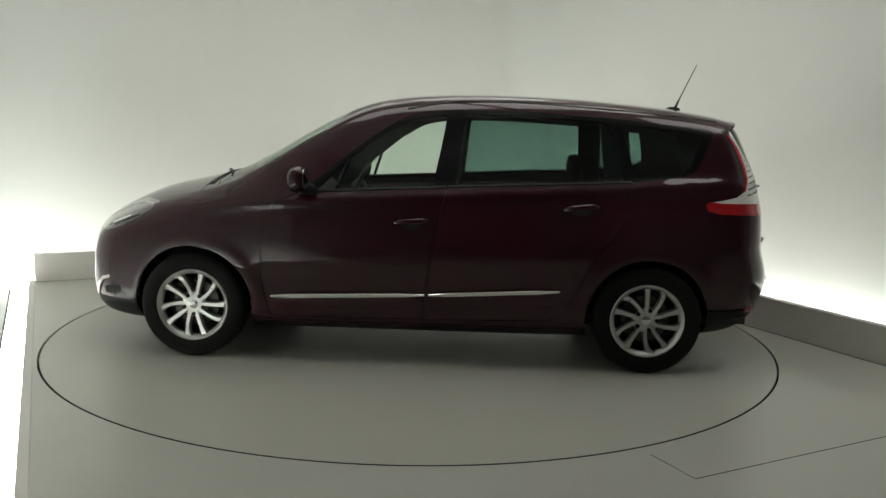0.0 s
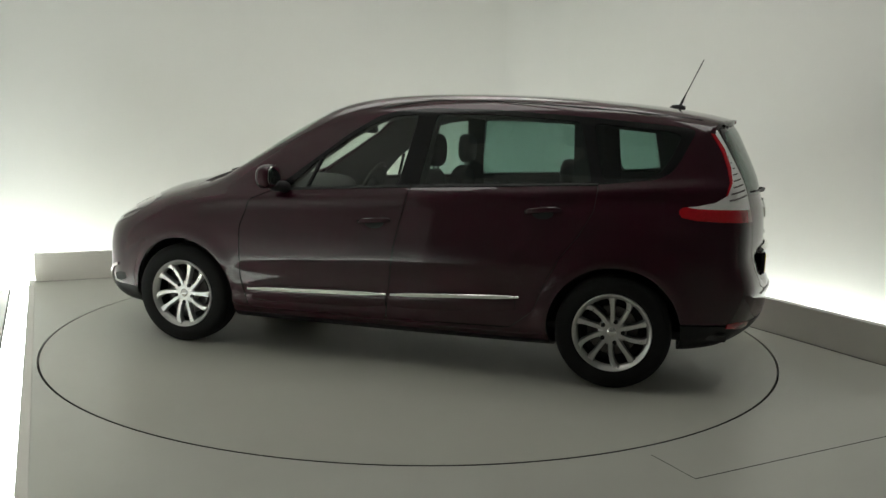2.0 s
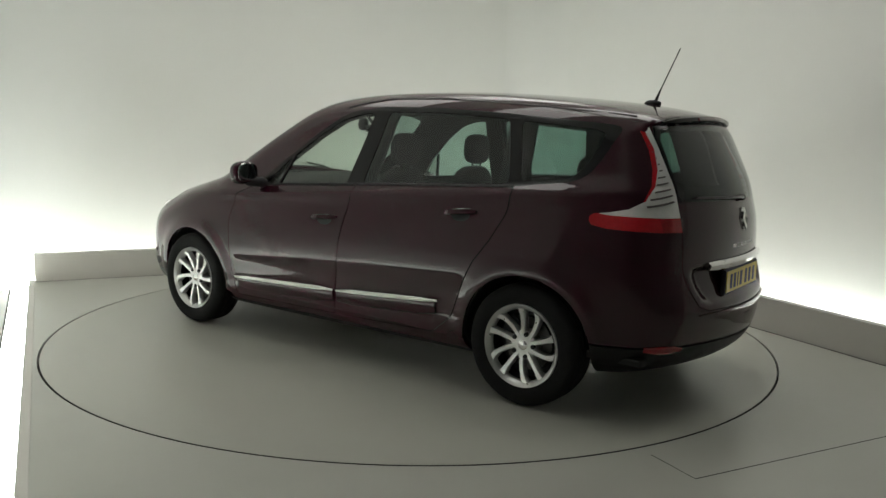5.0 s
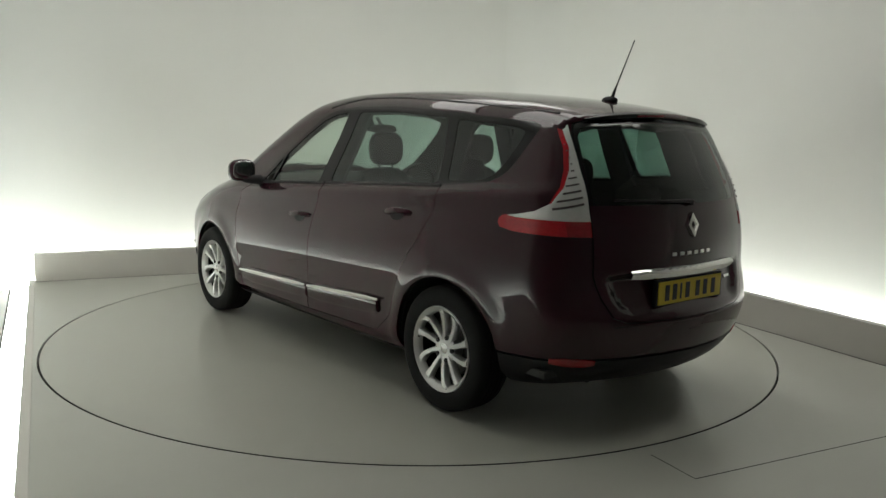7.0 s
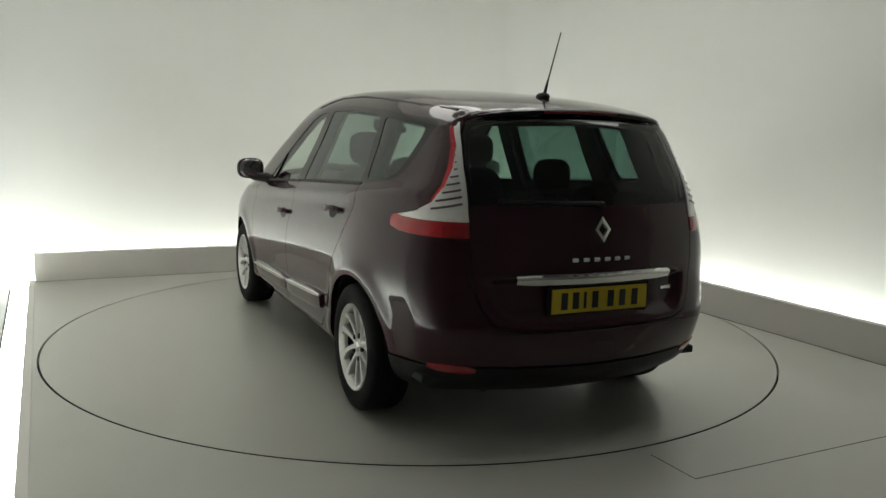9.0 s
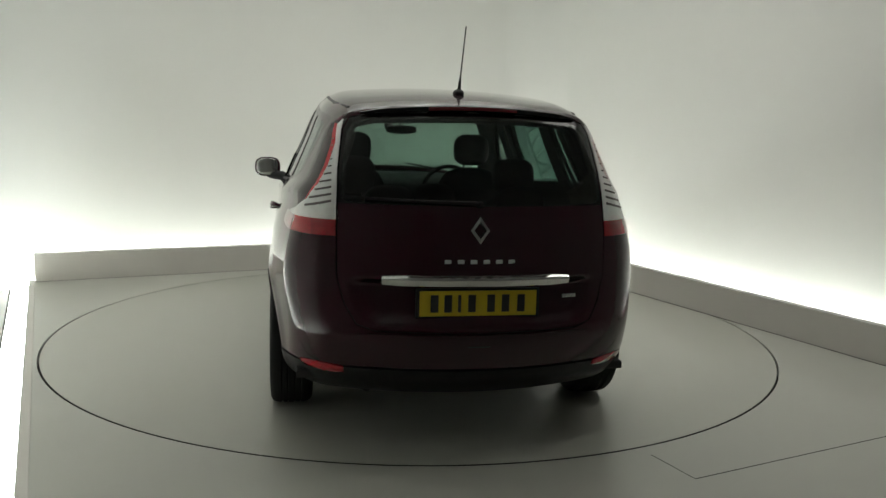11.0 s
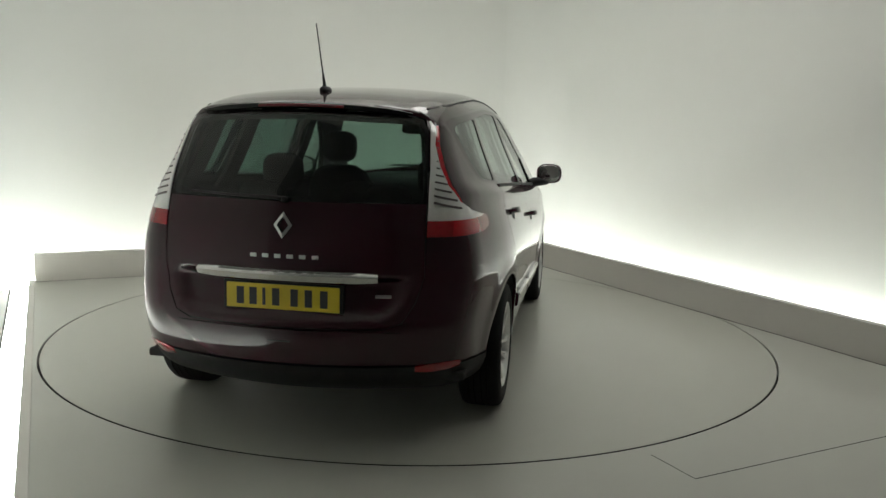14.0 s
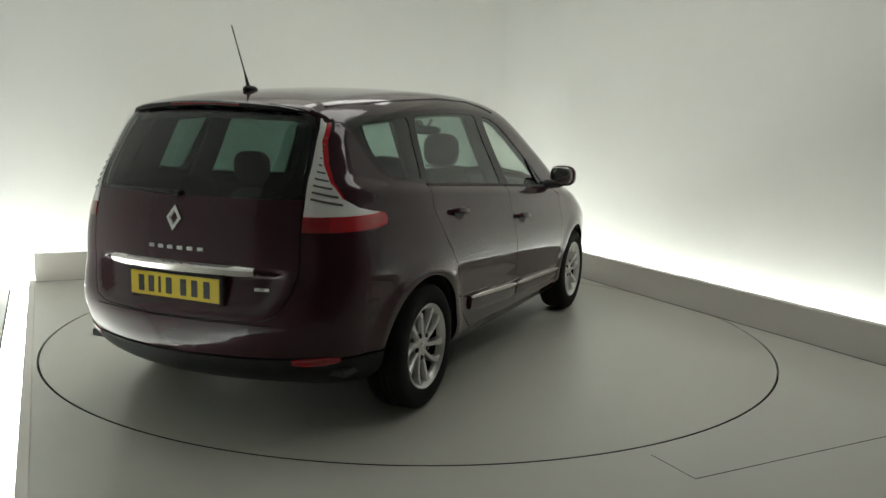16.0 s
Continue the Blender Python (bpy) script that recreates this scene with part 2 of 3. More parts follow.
# centre line of the car in side view: x forward, z up
SIDE = spline([(2.285, .50), (2.275, .62), (2.235, .74), (2.15, .83), (2.0, .92), (1.8, 1.005), (1.55, 1.066), (1.36, 1.113),
               (1.2, 1.178), (1.0, 1.283), (.8, 1.397), (.6, 1.503), (.45, 1.570), (.3, 1.617), (.1, 1.648), (-.15, 1.665),
               (-.5, 1.670), (-.9, 1.660), (-1.3, 1.634), (-1.65, 1.600), (-1.85, 1.568), (-1.95, 1.545), (-1.985, 1.535),
               (-1.992, 1.522), (-1.99, 1.508), (-2.01, 1.485), (-2.03, 1.455), (-2.075, 1.365), (-2.147, 1.21), (-2.18, 1.1),
               (-2.205, 1.0), (-2.215, .9), (-2.218, .82), (-2.222, .75), (-2.245, .66), (-2.262, .58), (-2.265, .5),
               (-2.248, .39), (-2.20, .31), (-2.10, .245), (-1.9, .21), (-1.0, .18), (0, .17), (1.0, .17), (1.9, .18),
               (2.15, .21), (2.25, .28), (2.283, .38)])
WZ = np.linspace(0, 1.9, 191)
WY = np.interp(WZ, [0, .17, .22, .30, .40, .55, .70, .77, .86, .95, 1.05, 1.12, 1.25, 1.4, 1.5, 1.58, 1.66, 1.9],
               [.74, .80, .845, .885, .903, .914, .917, .9155, .908, .895, .872, .846, .788, .720, .680, .650, .61, .48])
KER = np.exp(-np.linspace(-2, 2, 9)**2)
WY = np.convolve(np.pad(WY, 4, mode="edge"), KER / KER.sum(), mode="valid")
HUBS = ((1.385, .325), (-1.385, .325))


def ss(a, b, x):
    t = np.clip((x - a) / (b - a), 0, 1)
    return t * t * (3 - 2 * t)


def inside(poly, x, z):
    """Even-odd test of many points against one polygon."""
    r = np.zeros(np.shape(x), bool)
    n = len(poly)
    for i in range(n):
        (x0, z0), (x1, z1) = poly[i], poly[(i + 1) % n]
        if z0 == z1:
            continue
        r ^= ((z0 > z) != (z1 > z)) & (x < (x1 - x0) * (z - z0) / (z1 - z0) + x0)
    return r


def side_distance(x, z):
    """Signed distance to the side outline."""
    best = np.full(x.shape, 1e9)
    odd = np.zeros(x.shape, bool)
    n = len(SIDE)
    for i in range(n):
        (x0, z0), (x1, z1) = SIDE[i], SIDE[(i + 1) % n]
        dx, dz = x1 - x0, z1 - z0
        t = np.clip(((x - x0) * dx + (z - z0) * dz) / (dx * dx + dz * dz), 0, 1)
        np.minimum(best, (x - x0 - t * dx)**2 + (z - z0 - t * dz)**2, out=best)
        if dz:
            odd ^= ((z0 > z) != (z1 > z)) & (x < dx * (z - z0) / dz + x0)
    best = np.sqrt(best)
    return np.where(odd, -best, best)


TX, TZ = np.linspace(-3.0, 3.0, 401), np.linspace(-.2, 2.2, 161)
TABLE = side_distance(*np.meshgrid(TX, TZ, indexing="ij"))


def table_distance(x, z):
    i = np.clip((x + 3.0) / .015, 0, 399.99)
    k = np.clip((z + .2) / .015, 0, 159.99)
    a, c = i.astype(int), k.astype(int)
    u, v = i - a, k - c
    return (TABLE[a, c] * (1 - u) * (1 - v) + TABLE[a + 1, c] * u * (1 - v) + TABLE[a, c + 1] * (1 - u) * v + TABLE[a + 1, c + 1] * u * v)


def skin(x, y, z, rough=False):
    """Below zero inside the car's skin."""
    ay = np.abs(y)
    kf = .41 - .14 * ss(.9, 1.25, z)
    xs = x + kf * y**2 * ss(.3, 1.6, x) - (.29 + .10 * ss(.60, .30, z)) * y**2 * ss(-.9, -1.75, x)
    zs = z + .10 * y**2 * ss(1.15, 1.5, z) + .085 * y**2 * ss(.6, 1.0, z) * ss(1.5, 1.15, z)
    a = table_distance(xs, zs) if rough else side_distance(xs, zs)
    # recess of the tailgate round the plate
    hw = np.interp(z, [.55, .60, .68, .79], [.38, .51, .565, .59])
    a = a + .034 * ss(hw - .015, hw - .115, ay) * ss(.575, .645, z) * ss(.79, .755, z) * (x < -1.5)
    w = np.interp(zs, WZ, WY)
    w = w - .16 * np.maximum(0, x - 1.2)**2 - .13 * np.maximum(0, -1.15 - x)**2 * (1.25 - .25 * ss(.5, .9, z))
    for hx, hz in HUBS:
        d = np.hypot(x - hx, z - hz)
        w = w + .010 * np.exp(-((d - .40) / .055)**2) * ss(.30, .42, z + .1)
    belt = .985 + .062 * (.735 - x)
    w = w + .023 * np.exp(-((z - belt) / .045)**2) * ss(-2.05, -1.75, x) * ss(1.70, 1.2, x)
    lo = ss(1.16, .96, x) * ss(-1.16, -.96, x)
    d = (.655 - .025 * x - z) / .15
    w = w - .012 * lo * ss(0, .9, d) * ss(2.3, 1.6, d)
    b = ay - w
    r = .13
    h = np.maximum(r - np.abs(a - b), 0)
    return np.maximum(a, b) + h * h / (4 * r)


def slope(p, rough=False):
    e = .0015
    g = np.stack([skin(p[:, 0] + e * i, p[:, 1] + e * j, p[:, 2] + e * k, rough) - skin(p[:, 0] - e * i, p[:, 1] - e * j, p[:, 2] - e * k, rough)
                  for i, j, k in ((1, 0, 0), (0, 1, 0), (0, 0, 1))], 1) / (2 * e)
    return g


def settle(p, times=3):
    """Move points on to the skin."""
    p = np.array(p, float)
    for _ in range(times):
        f, g = skin(*p.T), slope(p)
        p -= (f / np.maximum((g * g).sum(1), .05))[:, None] * g
    return p


def on_side(x, z, out=0.0):
    """Point on the flank at x, z, and its normal."""
    lo, hi = .2, 1.1
    for _ in range(22):
        m = (lo + hi) / 2
        if skin(np.array([x]), np.array([m]), np.array([z]), True)[0] < 0:
            lo = m
        else:
            hi = m
    p = np.array([[x, lo, z]])
    n = slope(p, True)[0]
    n /= np.linalg.norm(n)
    return Vector(p[0] + n * out), Vector(n)


def on_rear(y, z, out=0.0):
    """Point on the tail at y, z, and its normal."""
    lo, hi = -1.2, -2.5
    for _ in range(22):
        m = (lo + hi) / 2
        if skin(np.array([m]), np.array([y]), np.array([z]), True)[0] < 0:
            lo = m
        else:
            hi = m
    p = np.array([[lo, y, z]])
    n = slope(p, True)[0]
    n /= np.linalg.norm(n)
    return Vector(p[0] + n * out), Vector(n)


def shell_mesh(step=.028):
    """The half skin (y above 0) as a bmesh, by surface nets."""
    xs = np.arange(-2.42, 2.44, step)
    ys = np.arange(-step * 2, 1.06, step)
    zs = np.arange(.06, 1.78, step)
    g = np.meshgrid(xs, ys, zs, indexing="ij")
    f = skin(*[c.ravel() for c in g], True).reshape(g[0].shape)
    neg = f < 0
    n = np.array(f.shape) - 1
    corners = [(i, j, k) for i in (0, 1) for j in (0, 1) for k in (0, 1)]
    cut = lambda arr, c: arr[c[0]:c[0] + n[0], c[1]:c[1] + n[1], c[2]:c[2] + n[2]]
    total = sum(cut(neg, c).astype(int) for c in corners)
    mixed = (total > 0) & (total < 8)
    acc, cnt = np.zeros((*n, 3)), np.zeros(n)
    for c in corners:
        for ax in range(3):
            if c[ax]:
                continue
            d = list(c)
            d[ax] = 1
            fa, fb = cut(f, c), cut(f, d)
            cross = (fa < 0) != (fb < 0)
            t = np.where(cross, fa / np.where(cross, fa - fb, 1), 0)
            pt = np.array(c, float)[None, None, None] + t[..., None] * (np.array(d) - np.array(c))
            acc += np.where(cross[..., None], pt, 0)
            cnt += cross
    idx = -np.ones(n, int)
    cells = np.argwhere(mixed)
    idx[mixed] = np.arange(len(cells))
    p = (cells + acc[mixed] / cnt[mixed][:, None]) * step + np.array([xs[0], ys[0], zs[0]])
    quads = []
    for ax in range(3):
        o1, o2 = (ax + 1) % 3, (ax + 2) % 3
        sl_a, sl_b = [slice(None)] * 3, [slice(None)] * 3
        sl_a[ax], sl_b[ax] = slice(0, -1), slice(1, None)
        na, nb = neg[tuple(sl_a)], neg[tuple(sl_b)]
        for e in np.argwhere(na != nb):
            if min(e[o1], e[o2]) < 1 or e[o1] >= n[o1] or e[o2] >= n[o2]:
                continue
            q = []
            for da, db in ((1, 1), (0, 1), (0, 0), (1, 0)):
                c = e.copy()
                c[o1] -= da
                c[o2] -= db
                q.append(idx[tuple(c)])
            if not na[tuple(e)]:
                q.reverse()
            if min(q) >= 0:
                quads.append(q)
    p = settle(p, 3)
    bm = bmesh.new()
    vs = [bm.verts.new(c) for c in p]
    for q in quads:
        bm.faces.new([vs[i] for i in q])
    bmesh.ops.bisect_plane(bm, geom=bm.verts[:] + bm.edges[:] + bm.faces[:], plane_co=(0, 0, 0), plane_no=(0, 1, 0),
                           clear_inner=True, dist=1e-5)
    return bm


def widen(poly, g):
    """The polygon grown outwards by g."""
    p = np.array(poly, float)
    area = sum(p[i - 1][0] * p[i][1] - p[i][0] * p[i - 1][1] for i in range(len(p)))
    s = 1 if area > 0 else -1
    out = []
    for i in range(len(p)):
        a, b, c = p[i - 1], p[i], p[(i + 1) % len(p)]
        d1, d2 = (b - a) / np.linalg.norm(b - a), (c - b) / np.linalg.norm(c - b)
        n1, n2 = np.array([d1[1], -d1[0]]) * s, np.array([d2[1], -d2[0]]) * s
        m = n1 + n2
        out.append(tuple(b + m * g / max(.35, (m @ m) / 2)))
    return out


def cut_line(bm, pts, axes, where, closed=True):
    """Cut the skin along a line drawn in side (x, z), rear (y, z) or top (x, y) view, within a region."""
    third = 3 - axes[0] - axes[1]
    lo = [min(p[i] for p in pts) - .06 for i in (0, 1)]
    hi = [max(p[i] for p in pts) + .06 for i in (0, 1)]
    pool = set()
    for f in bm.faces:
        c = f.calc_center_median()
        if lo[0] < c[axes[0]] < hi[0] and lo[1] < c[axes[1]] < hi[1] and where(c):
            pool.add(f)
    n = len(pts)
    for i in range(n if closed else n - 1):
        a, b = pts[i], pts[(i + 1) % n]
        l0 = [min(a[k], b[k]) - .035 for k in (0, 1)]
        l1 = [max(a[k], b[k]) + .035 for k in (0, 1)]
        fs = []
        for f in pool:
            c = f.calc_center_median()
            if l0[0] < c[axes[0]] < l1[0] and l0[1] < c[axes[1]] < l1[1]:
                fs.append(f)
        if not fs:
            continue
        es = {e for f in fs for e in f.edges}
        vs = {v for f in fs for v in f.verts}
        co, no = [0, 0, 0], [0, 0, 0]
        co[axes[0]], co[axes[1]] = a
        no[axes[0]], no[axes[1]] = -(b[1] - a[1]), b[0] - a[0]
        if abs(no[0]) + abs(no[1]) + abs(no[2]) < 1e-9:
            continue
        r = bmesh.ops.bisect_plane(bm, geom=list(vs) + list(es) + fs, plane_co=co, plane_no=Vector(no).normalized(), dist=1e-5)
        pool.update(f for f in r["geom"] if isinstance(f, bmesh.types.BMFace))


def arc(cx, cz, r, a0, a1, n):
    return [(cx + r * math.cos(radians(a0 + (a1 - a0) * i / n)), cz + r * math.sin(radians(a0 + (a1 - a0) * i / n))) for i in range(n + 1)]


def rounded(pts, r=.03, n=3):
    """Round a polygon's corners."""
    out = []
    for i in range(len(pts)):
        a, b, c = Vector(pts[i - 1]), Vector(pts[i]), Vector(pts[(i + 1) % len(pts)])
        u, w = a - b, c - b
        k = min(r, u.length * .45, w.length * .45)
        p, q = b + u.normalized() * k, b + w.normalized() * k
        if u.normalized().dot(w.normalized()) < -.97:
            out.append(tuple(b))
            continue
        for j in range(n + 1):
            t = j / n
            out.append(tuple((1 - t)**2 * p + 2 * t * (1 - t) * b + t * t * q))
    return out


# outlines in side view (x, z)
DLO = rounded([(.735, 1.035), (.50, 1.225), (.30, 1.385), (.12, 1.500), (-.02, 1.540), (-.22, 1.558), (-.62, 1.556), (-1.16, 1.524), (-1.70, 1.478),
               (-1.775, 1.462), (-1.70, 1.30), (-1.655, 1.225), (-1.58, 1.185), (-1.30, 1.150), (-.7, 1.120), (-.2, 1.090)], .04)
GLASS_F = rounded([(.64, 1.050), (.475, 1.215), (.27, 1.375), (.10, 1.475), (-.02, 1.508), (-.150, 1.520), (-.075, 1.083)], .03)
GLASS_R = rounded([(-.205, 1.103), (-.265, 1.525), (-.62, 1.526), (-1.13, 1.495), (-1.225, 1.156), (-.7, 1.132)], .035)
GLASS_Q = rounded([(-1.285, 1.172), (-1.205, 1.488), (-1.62, 1.453), (-1.70, 1.432), (-1.635, 1.285), (-1.585, 1.215), (-1.53, 1.192)], .035)
DOOR_F = rounded([(.735, 1.030), (.885, .965), (.945, .80), (.95, .48), (.90, .275), (-.030, .285), (-.045, .45), (-.085, .75), (-.158, 1.085), (.2, 1.064)], .02)
DOOR_R = rounded([(-.164, 1.086), (-.091, .75), (-.051, .45), (-.036, .285), (-.80, .305), (-.93, .41), (-1.005, .60), (-1.075, .735), (-1.17, .86),
                  (-1.245, 1.0), (-1.262, 1.142), (-.7, 1.114)], .02)
ARCH_F = arc(1.385, .325, .372, -35, 215, 30)
ARCH_R = arc(-1.385, .325, .372, -35, 215, 30)
TAIL_FRONT = [(-1.855, 1.435), (-1.905, 1.36), (-1.945, 1.26), (-1.962, 1.18), (-1.945, 1.105), (-1.89, 1.070), (-1.80, 1.050), (-1.722, 1.040),
              (-1.706, 1.026), (-1.706, 1.005), (-1.722, .986), (-1.80, .972), (-2.4, .955)]
TAIL_SIDE = TAIL_FRONT + [(-2.4, 1.455), (-1.88, 1.455)]
TAIL_RED = [(-1.868, 1.445), (-1.926, 1.36), (-1.964, 1.26), (-1.976, 1.18), (-1.954, 1.110), (-1.896, 1.077), (-1.80, 1.054), (-1.748, 1.042),
            (-1.80, 1.036), (-2.4, 1.028)]
HEADLAMP = rounded([(1.62, .945), (1.80, .945), (1.95, .885), (2.05, .80), (2.07, .755), (1.95, .755), (1.80, .81), (1.68, .89)], .02)
# outlines in rear view (y, z), half
GATE = [(-.1, 1.506), (.45, 1.494), (.545, 1.470), (.572, 1.42), (.595, 1.25), (.603, 1.08), (.606, .955), (.606, .79), (.575, .68), (.525, .595), (.45, .568), (-.1, .560)]
REAR_GLASS = [(-.1, 1.485), (.45, 1.474), (.53, 1.452), (.558, 1.41), (.582, 1.25), (.588, 1.13), (.57, 1.112), (.4, 1.106), (-.1, 1.102)]
LAMP_INNER = [(.566, 1.47), (.580, 1.42), (.602, 1.25), (.610, 1.08), (.613, .90)]
BUMPER_LOW = .398
# outlines in top view (x, y), half
SCREEN = [(1.36, -.1), (1.34, .40), (1.27, .73), (1.10, .757), (.85, .722), (.60, .660), (.48, .600), (.44, .40), (.43, -.1)]
BONNET = [(2.16, -.1), (2.10, .40), (1.93, .60), (1.70, .685), (1.37, .745), (1.385, .40), (1.395, -.1)]


def build_shell():
    bm = shell_mesh()
    side = lambda c: c.y > .42
    tail = lambda c: c.x < -1.75
    G = .0055
    for poly in (ARCH_F, ARCH_R, DLO, GLASS_F, GLASS_R, GLASS_Q, DOOR_F, DOOR_R, widen(DOOR_F, G), widen(DOOR_R, G), HEADLAMP):
        cut_line(bm, poly, (0, 2), side)
    cut_line(bm, TAIL_FRONT, (0, 2), lambda c: c.y > .5 and c.x > -2.2, False)
    cut_line(bm, TAIL_RED, (0, 2), lambda c: c.y > .5 and c.x > -2.2, False)
    cut_line(bm, [(-.1, 1.104), (.62, 1.104)], (1, 2), tail, False)
    for poly in (GATE, widen(GATE, G), REAR_GLASS):
        cut_line(bm, poly, (1, 2), tail)
    cut_line(bm, LAMP_INNER, (1, 2), tail, False)
    cut_line(bm, [(.715, 1.075), (.715, .95)], (1, 2), tail, False)
    cut_line(bm, [(-.1, BUMPER_LOW), (1, BUMPER_LOW)], (1, 2), lambda c: c.x < -1.7, False)
    cut_line(bm, [(-.1, BUMPER_LOW - .012), (1, BUMPER_LOW - .012)], (1, 2), lambda c: c.x < -1.7, False)
    cut_line(bm, [(-.1, 1.515), (1, 1.515)], (1, 2), lambda c: c.x < -1.9, False)
    cut_line(bm, SCREEN, (0, 1), lambda c: c.z > 1.0)
    cut_line(bm, BONNET, (0, 1), lambda c: c.z > .7)
    cut_line(bm, widen(BONNET, G), (0, 1), lambda c: c.z > .7)
    cut_line(bm, [(1.5, .34), (2.4, .34)], (0, 2), lambda c: c.x > 1.5, False)
    cut_line(bm, [(-2.3, .235), (2.3, .235)], (0, 2), lambda c: True, False)
    bm.verts.index_update()
    p = np.array([v.co[:] for v in bm.verts])
    q = settle(p, 2)
    keep = np.abs(q - p).max(1) < .02
    p = np.where(keep[:, None], q, p)
    flat = np.abs(np.array([v.co.y for v in bm.verts])) < 1e-4
    p[flat, 1] = 0
    faces = [[v.index for v in f.verts] for f in bm.faces]
    c = np.array([f.calc_center_median()[:] for f in bm.faces])
    bm.free()
    n = slope(p)
    n[flat, 1] = 0
    n /= np.linalg.norm(n, axis=1)[:, None]
    fn = slope(c)
    fn /= np.linalg.norm(fn, axis=1)[:, None]
    x, y, z = c.T
    reg = np.full(len(c), "shell", dtype=object)
    side, tail = y > .42, x < -1.75

    def put(mask, name):
        reg[mask & (reg == "shell")] = name
    put((inside(ARCH_F, x, z) | inside(ARCH_R, x, z)) & (y > .42), "arch")
    put((fn[:, 2] < -.6) & (z < .235), "underbody")
    put((z < .235), "sill")
    put(inside(TAIL_SIDE, x, z) & (y > np.interp(z, [.9, 1.08, 1.25, 1.42, 1.47], [.613, .610, .602, .580, .566])) & (x < -1.6) & (z < 1.455), "lamp")
    red = inside(TAIL_RED + [(-2.4, 1.5), (-1.84, 1.5)], x, z)
    reg[(reg == "lamp") & red] = "lamp_clear"
    reg[(reg == "lamp") & (z < 1.030) & (y < .715)] = "lamp_inner"
    put(inside(GLASS_F, x, z) & side, "glass_front")
    put(inside(GLASS_R, x, z) & side, "glass_rear")
    put(inside(GLASS_Q, x, z) & side, "glass_quarter")
    put(inside(DLO, x, z) & side, "trim")
    put(inside(DOOR_F, x, z) & side, "door_front")
    put(inside(DOOR_R, x, z) & side, "door_rear")
    put((inside(widen(DOOR_F, G), x, z) | inside(widen(DOOR_R, G), x, z)) & side, "none")
    put(inside(HEADLAMP, x, z) & side, "headlamp")
    put(inside(REAR_GLASS, y, z) & tail, "glass_back")
    put(inside(GATE, y, z) & tail & (z > 1.104), "gate_trim")
    put(inside(GATE, y, z) & tail, "gate")
    put(inside(widen(GATE, G), y, z) & tail, "none")
    put((z > 1.48) & (x < -1.93) & (z < 1.515), "spoiler")
    put((x < -1.7) & (z < BUMPER_LOW - .012), "bumper_low")
    put((x < -1.7) & (z < BUMPER_LOW), "none")
    put(inside(SCREEN, x, y) & (z > 1.0), "screen")
    put(inside(BONNET, x, y) & (z > .7), "bonnet")
    put(inside(widen(BONNET, G), x, y) & (z > .7), "none")
    put((x > 1.7) & (z < .34), "bumper_front_low")
    return p, n, faces, reg


P, N, FACES, REG = build_shell()


def panel(name, keys, material, parent, centre, label="", inset=0.0, flange=.018, mirror=False):
    """One panel of the skin as a mesh; centre: both halves in one mesh, otherwise the left (or mirrored right) one."""
    ids = [i for i in range(len(FACES)) if REG[i] in keys]
    used, verts, norms, faces = {}, [], [], []

    def vert(i, s):
        k = (i, s if abs(P[i, 1]) > 1e-6 else 1)
        if k not in used:
            used[k] = len(verts)
            q, m = P[i] - N[i] * inset, N[i]
            verts.append((q[0], q[1] * s, q[2]))
            norms.append((m[0], m[1] * s, m[2]))
        return used[k]
    sides = (1, -1) if centre else ((-1,) if mirror else (1,))
    for s in sides:
        for i in ids:
            f = [vert(v, s) for v in FACES[i]]
            faces.append(f if s > 0 else f[::-1])
    if flange:
        count = {}
        for f in faces:
            for a, b in zip(f, f[1:] + f[:1]):
                count[(a, b)] = 1
        for a, b in list(count):
            if (b, a) in count or (abs(verts[a][1]) < 1e-6 and abs(verts[b][1]) < 1e-6):
                continue
            va, vb = Vector(verts[a]), Vector(verts[b])
            na, nb = Vector(norms[a]), Vector(norms[b])
            d = (vb - va).cross(na)
            d = d.normalized() if d.length > 1e-9 else na
            k = len(verts)
            verts.extend([va[:], vb[:], (vb - nb * flange)[:], (va - na * flange)[:]])
            norms.extend([d[:]] * 4)
            faces.append([k + 1, k, k + 3, k + 2])
    me = bpy.data.meshes.new(name)
    me.from_pydata([tuple(map(float, v)) for v in verts], [], faces)
    me.materials.append(material)
    me.shade_smooth()
    me.normals_split_custom_set_from_vertices([tuple(map(float, m)) for m in norms])
    ob = new(name, me)
    ob.parent = parent
    if label:
        ob["label"] = label
    return ob


car = tagged(new("car"), "dark burgundy metallic people carrier standing on the turntable", "car")
body = panel("body", ("shell",), M_PAINT, car, True, "burgundy metallic body shell")
panel("sill", ("sill",), M_PAINT, car, True, "burgundy lower body edge")
panel("underbody", ("underbody",), M_BLACK, car, True, "black underbody tray")
panel("lining", ("shell", "trim", "none", "door_front", "door_rear", "gate", "gate_trim", "lamp", "lamp_inner", "lamp_clear", "headlamp", "bonnet", "spoiler"), M_LINING, car, True,
      "dark grey cabin lining", inset=.04, flange=0)
panel("windscreen", ("screen",), M_GLASS, car, True, "green-tinted windscreen", .003, 0)
panel("bonnet", ("bonnet",), M_PAINT, car, True)
panel("front_valance", ("bumper_front_low",), M_BLACK, car, True, "black lower front bumper")
gate = panel("tailgate", ("gate",), M_PAINT, car, True)
panel("rear_window", ("glass_back",), M_BACKGLASS, gate, True, "dark tinted rear window", 0, .006)
panel("window_border", ("gate_trim",), M_GLOSSBLACK, gate, True, "gloss black rear window border", 0, .012)
panel("spoiler", ("spoiler",), M_GLOSSBLACK, gate, True, "black spoiler underside")
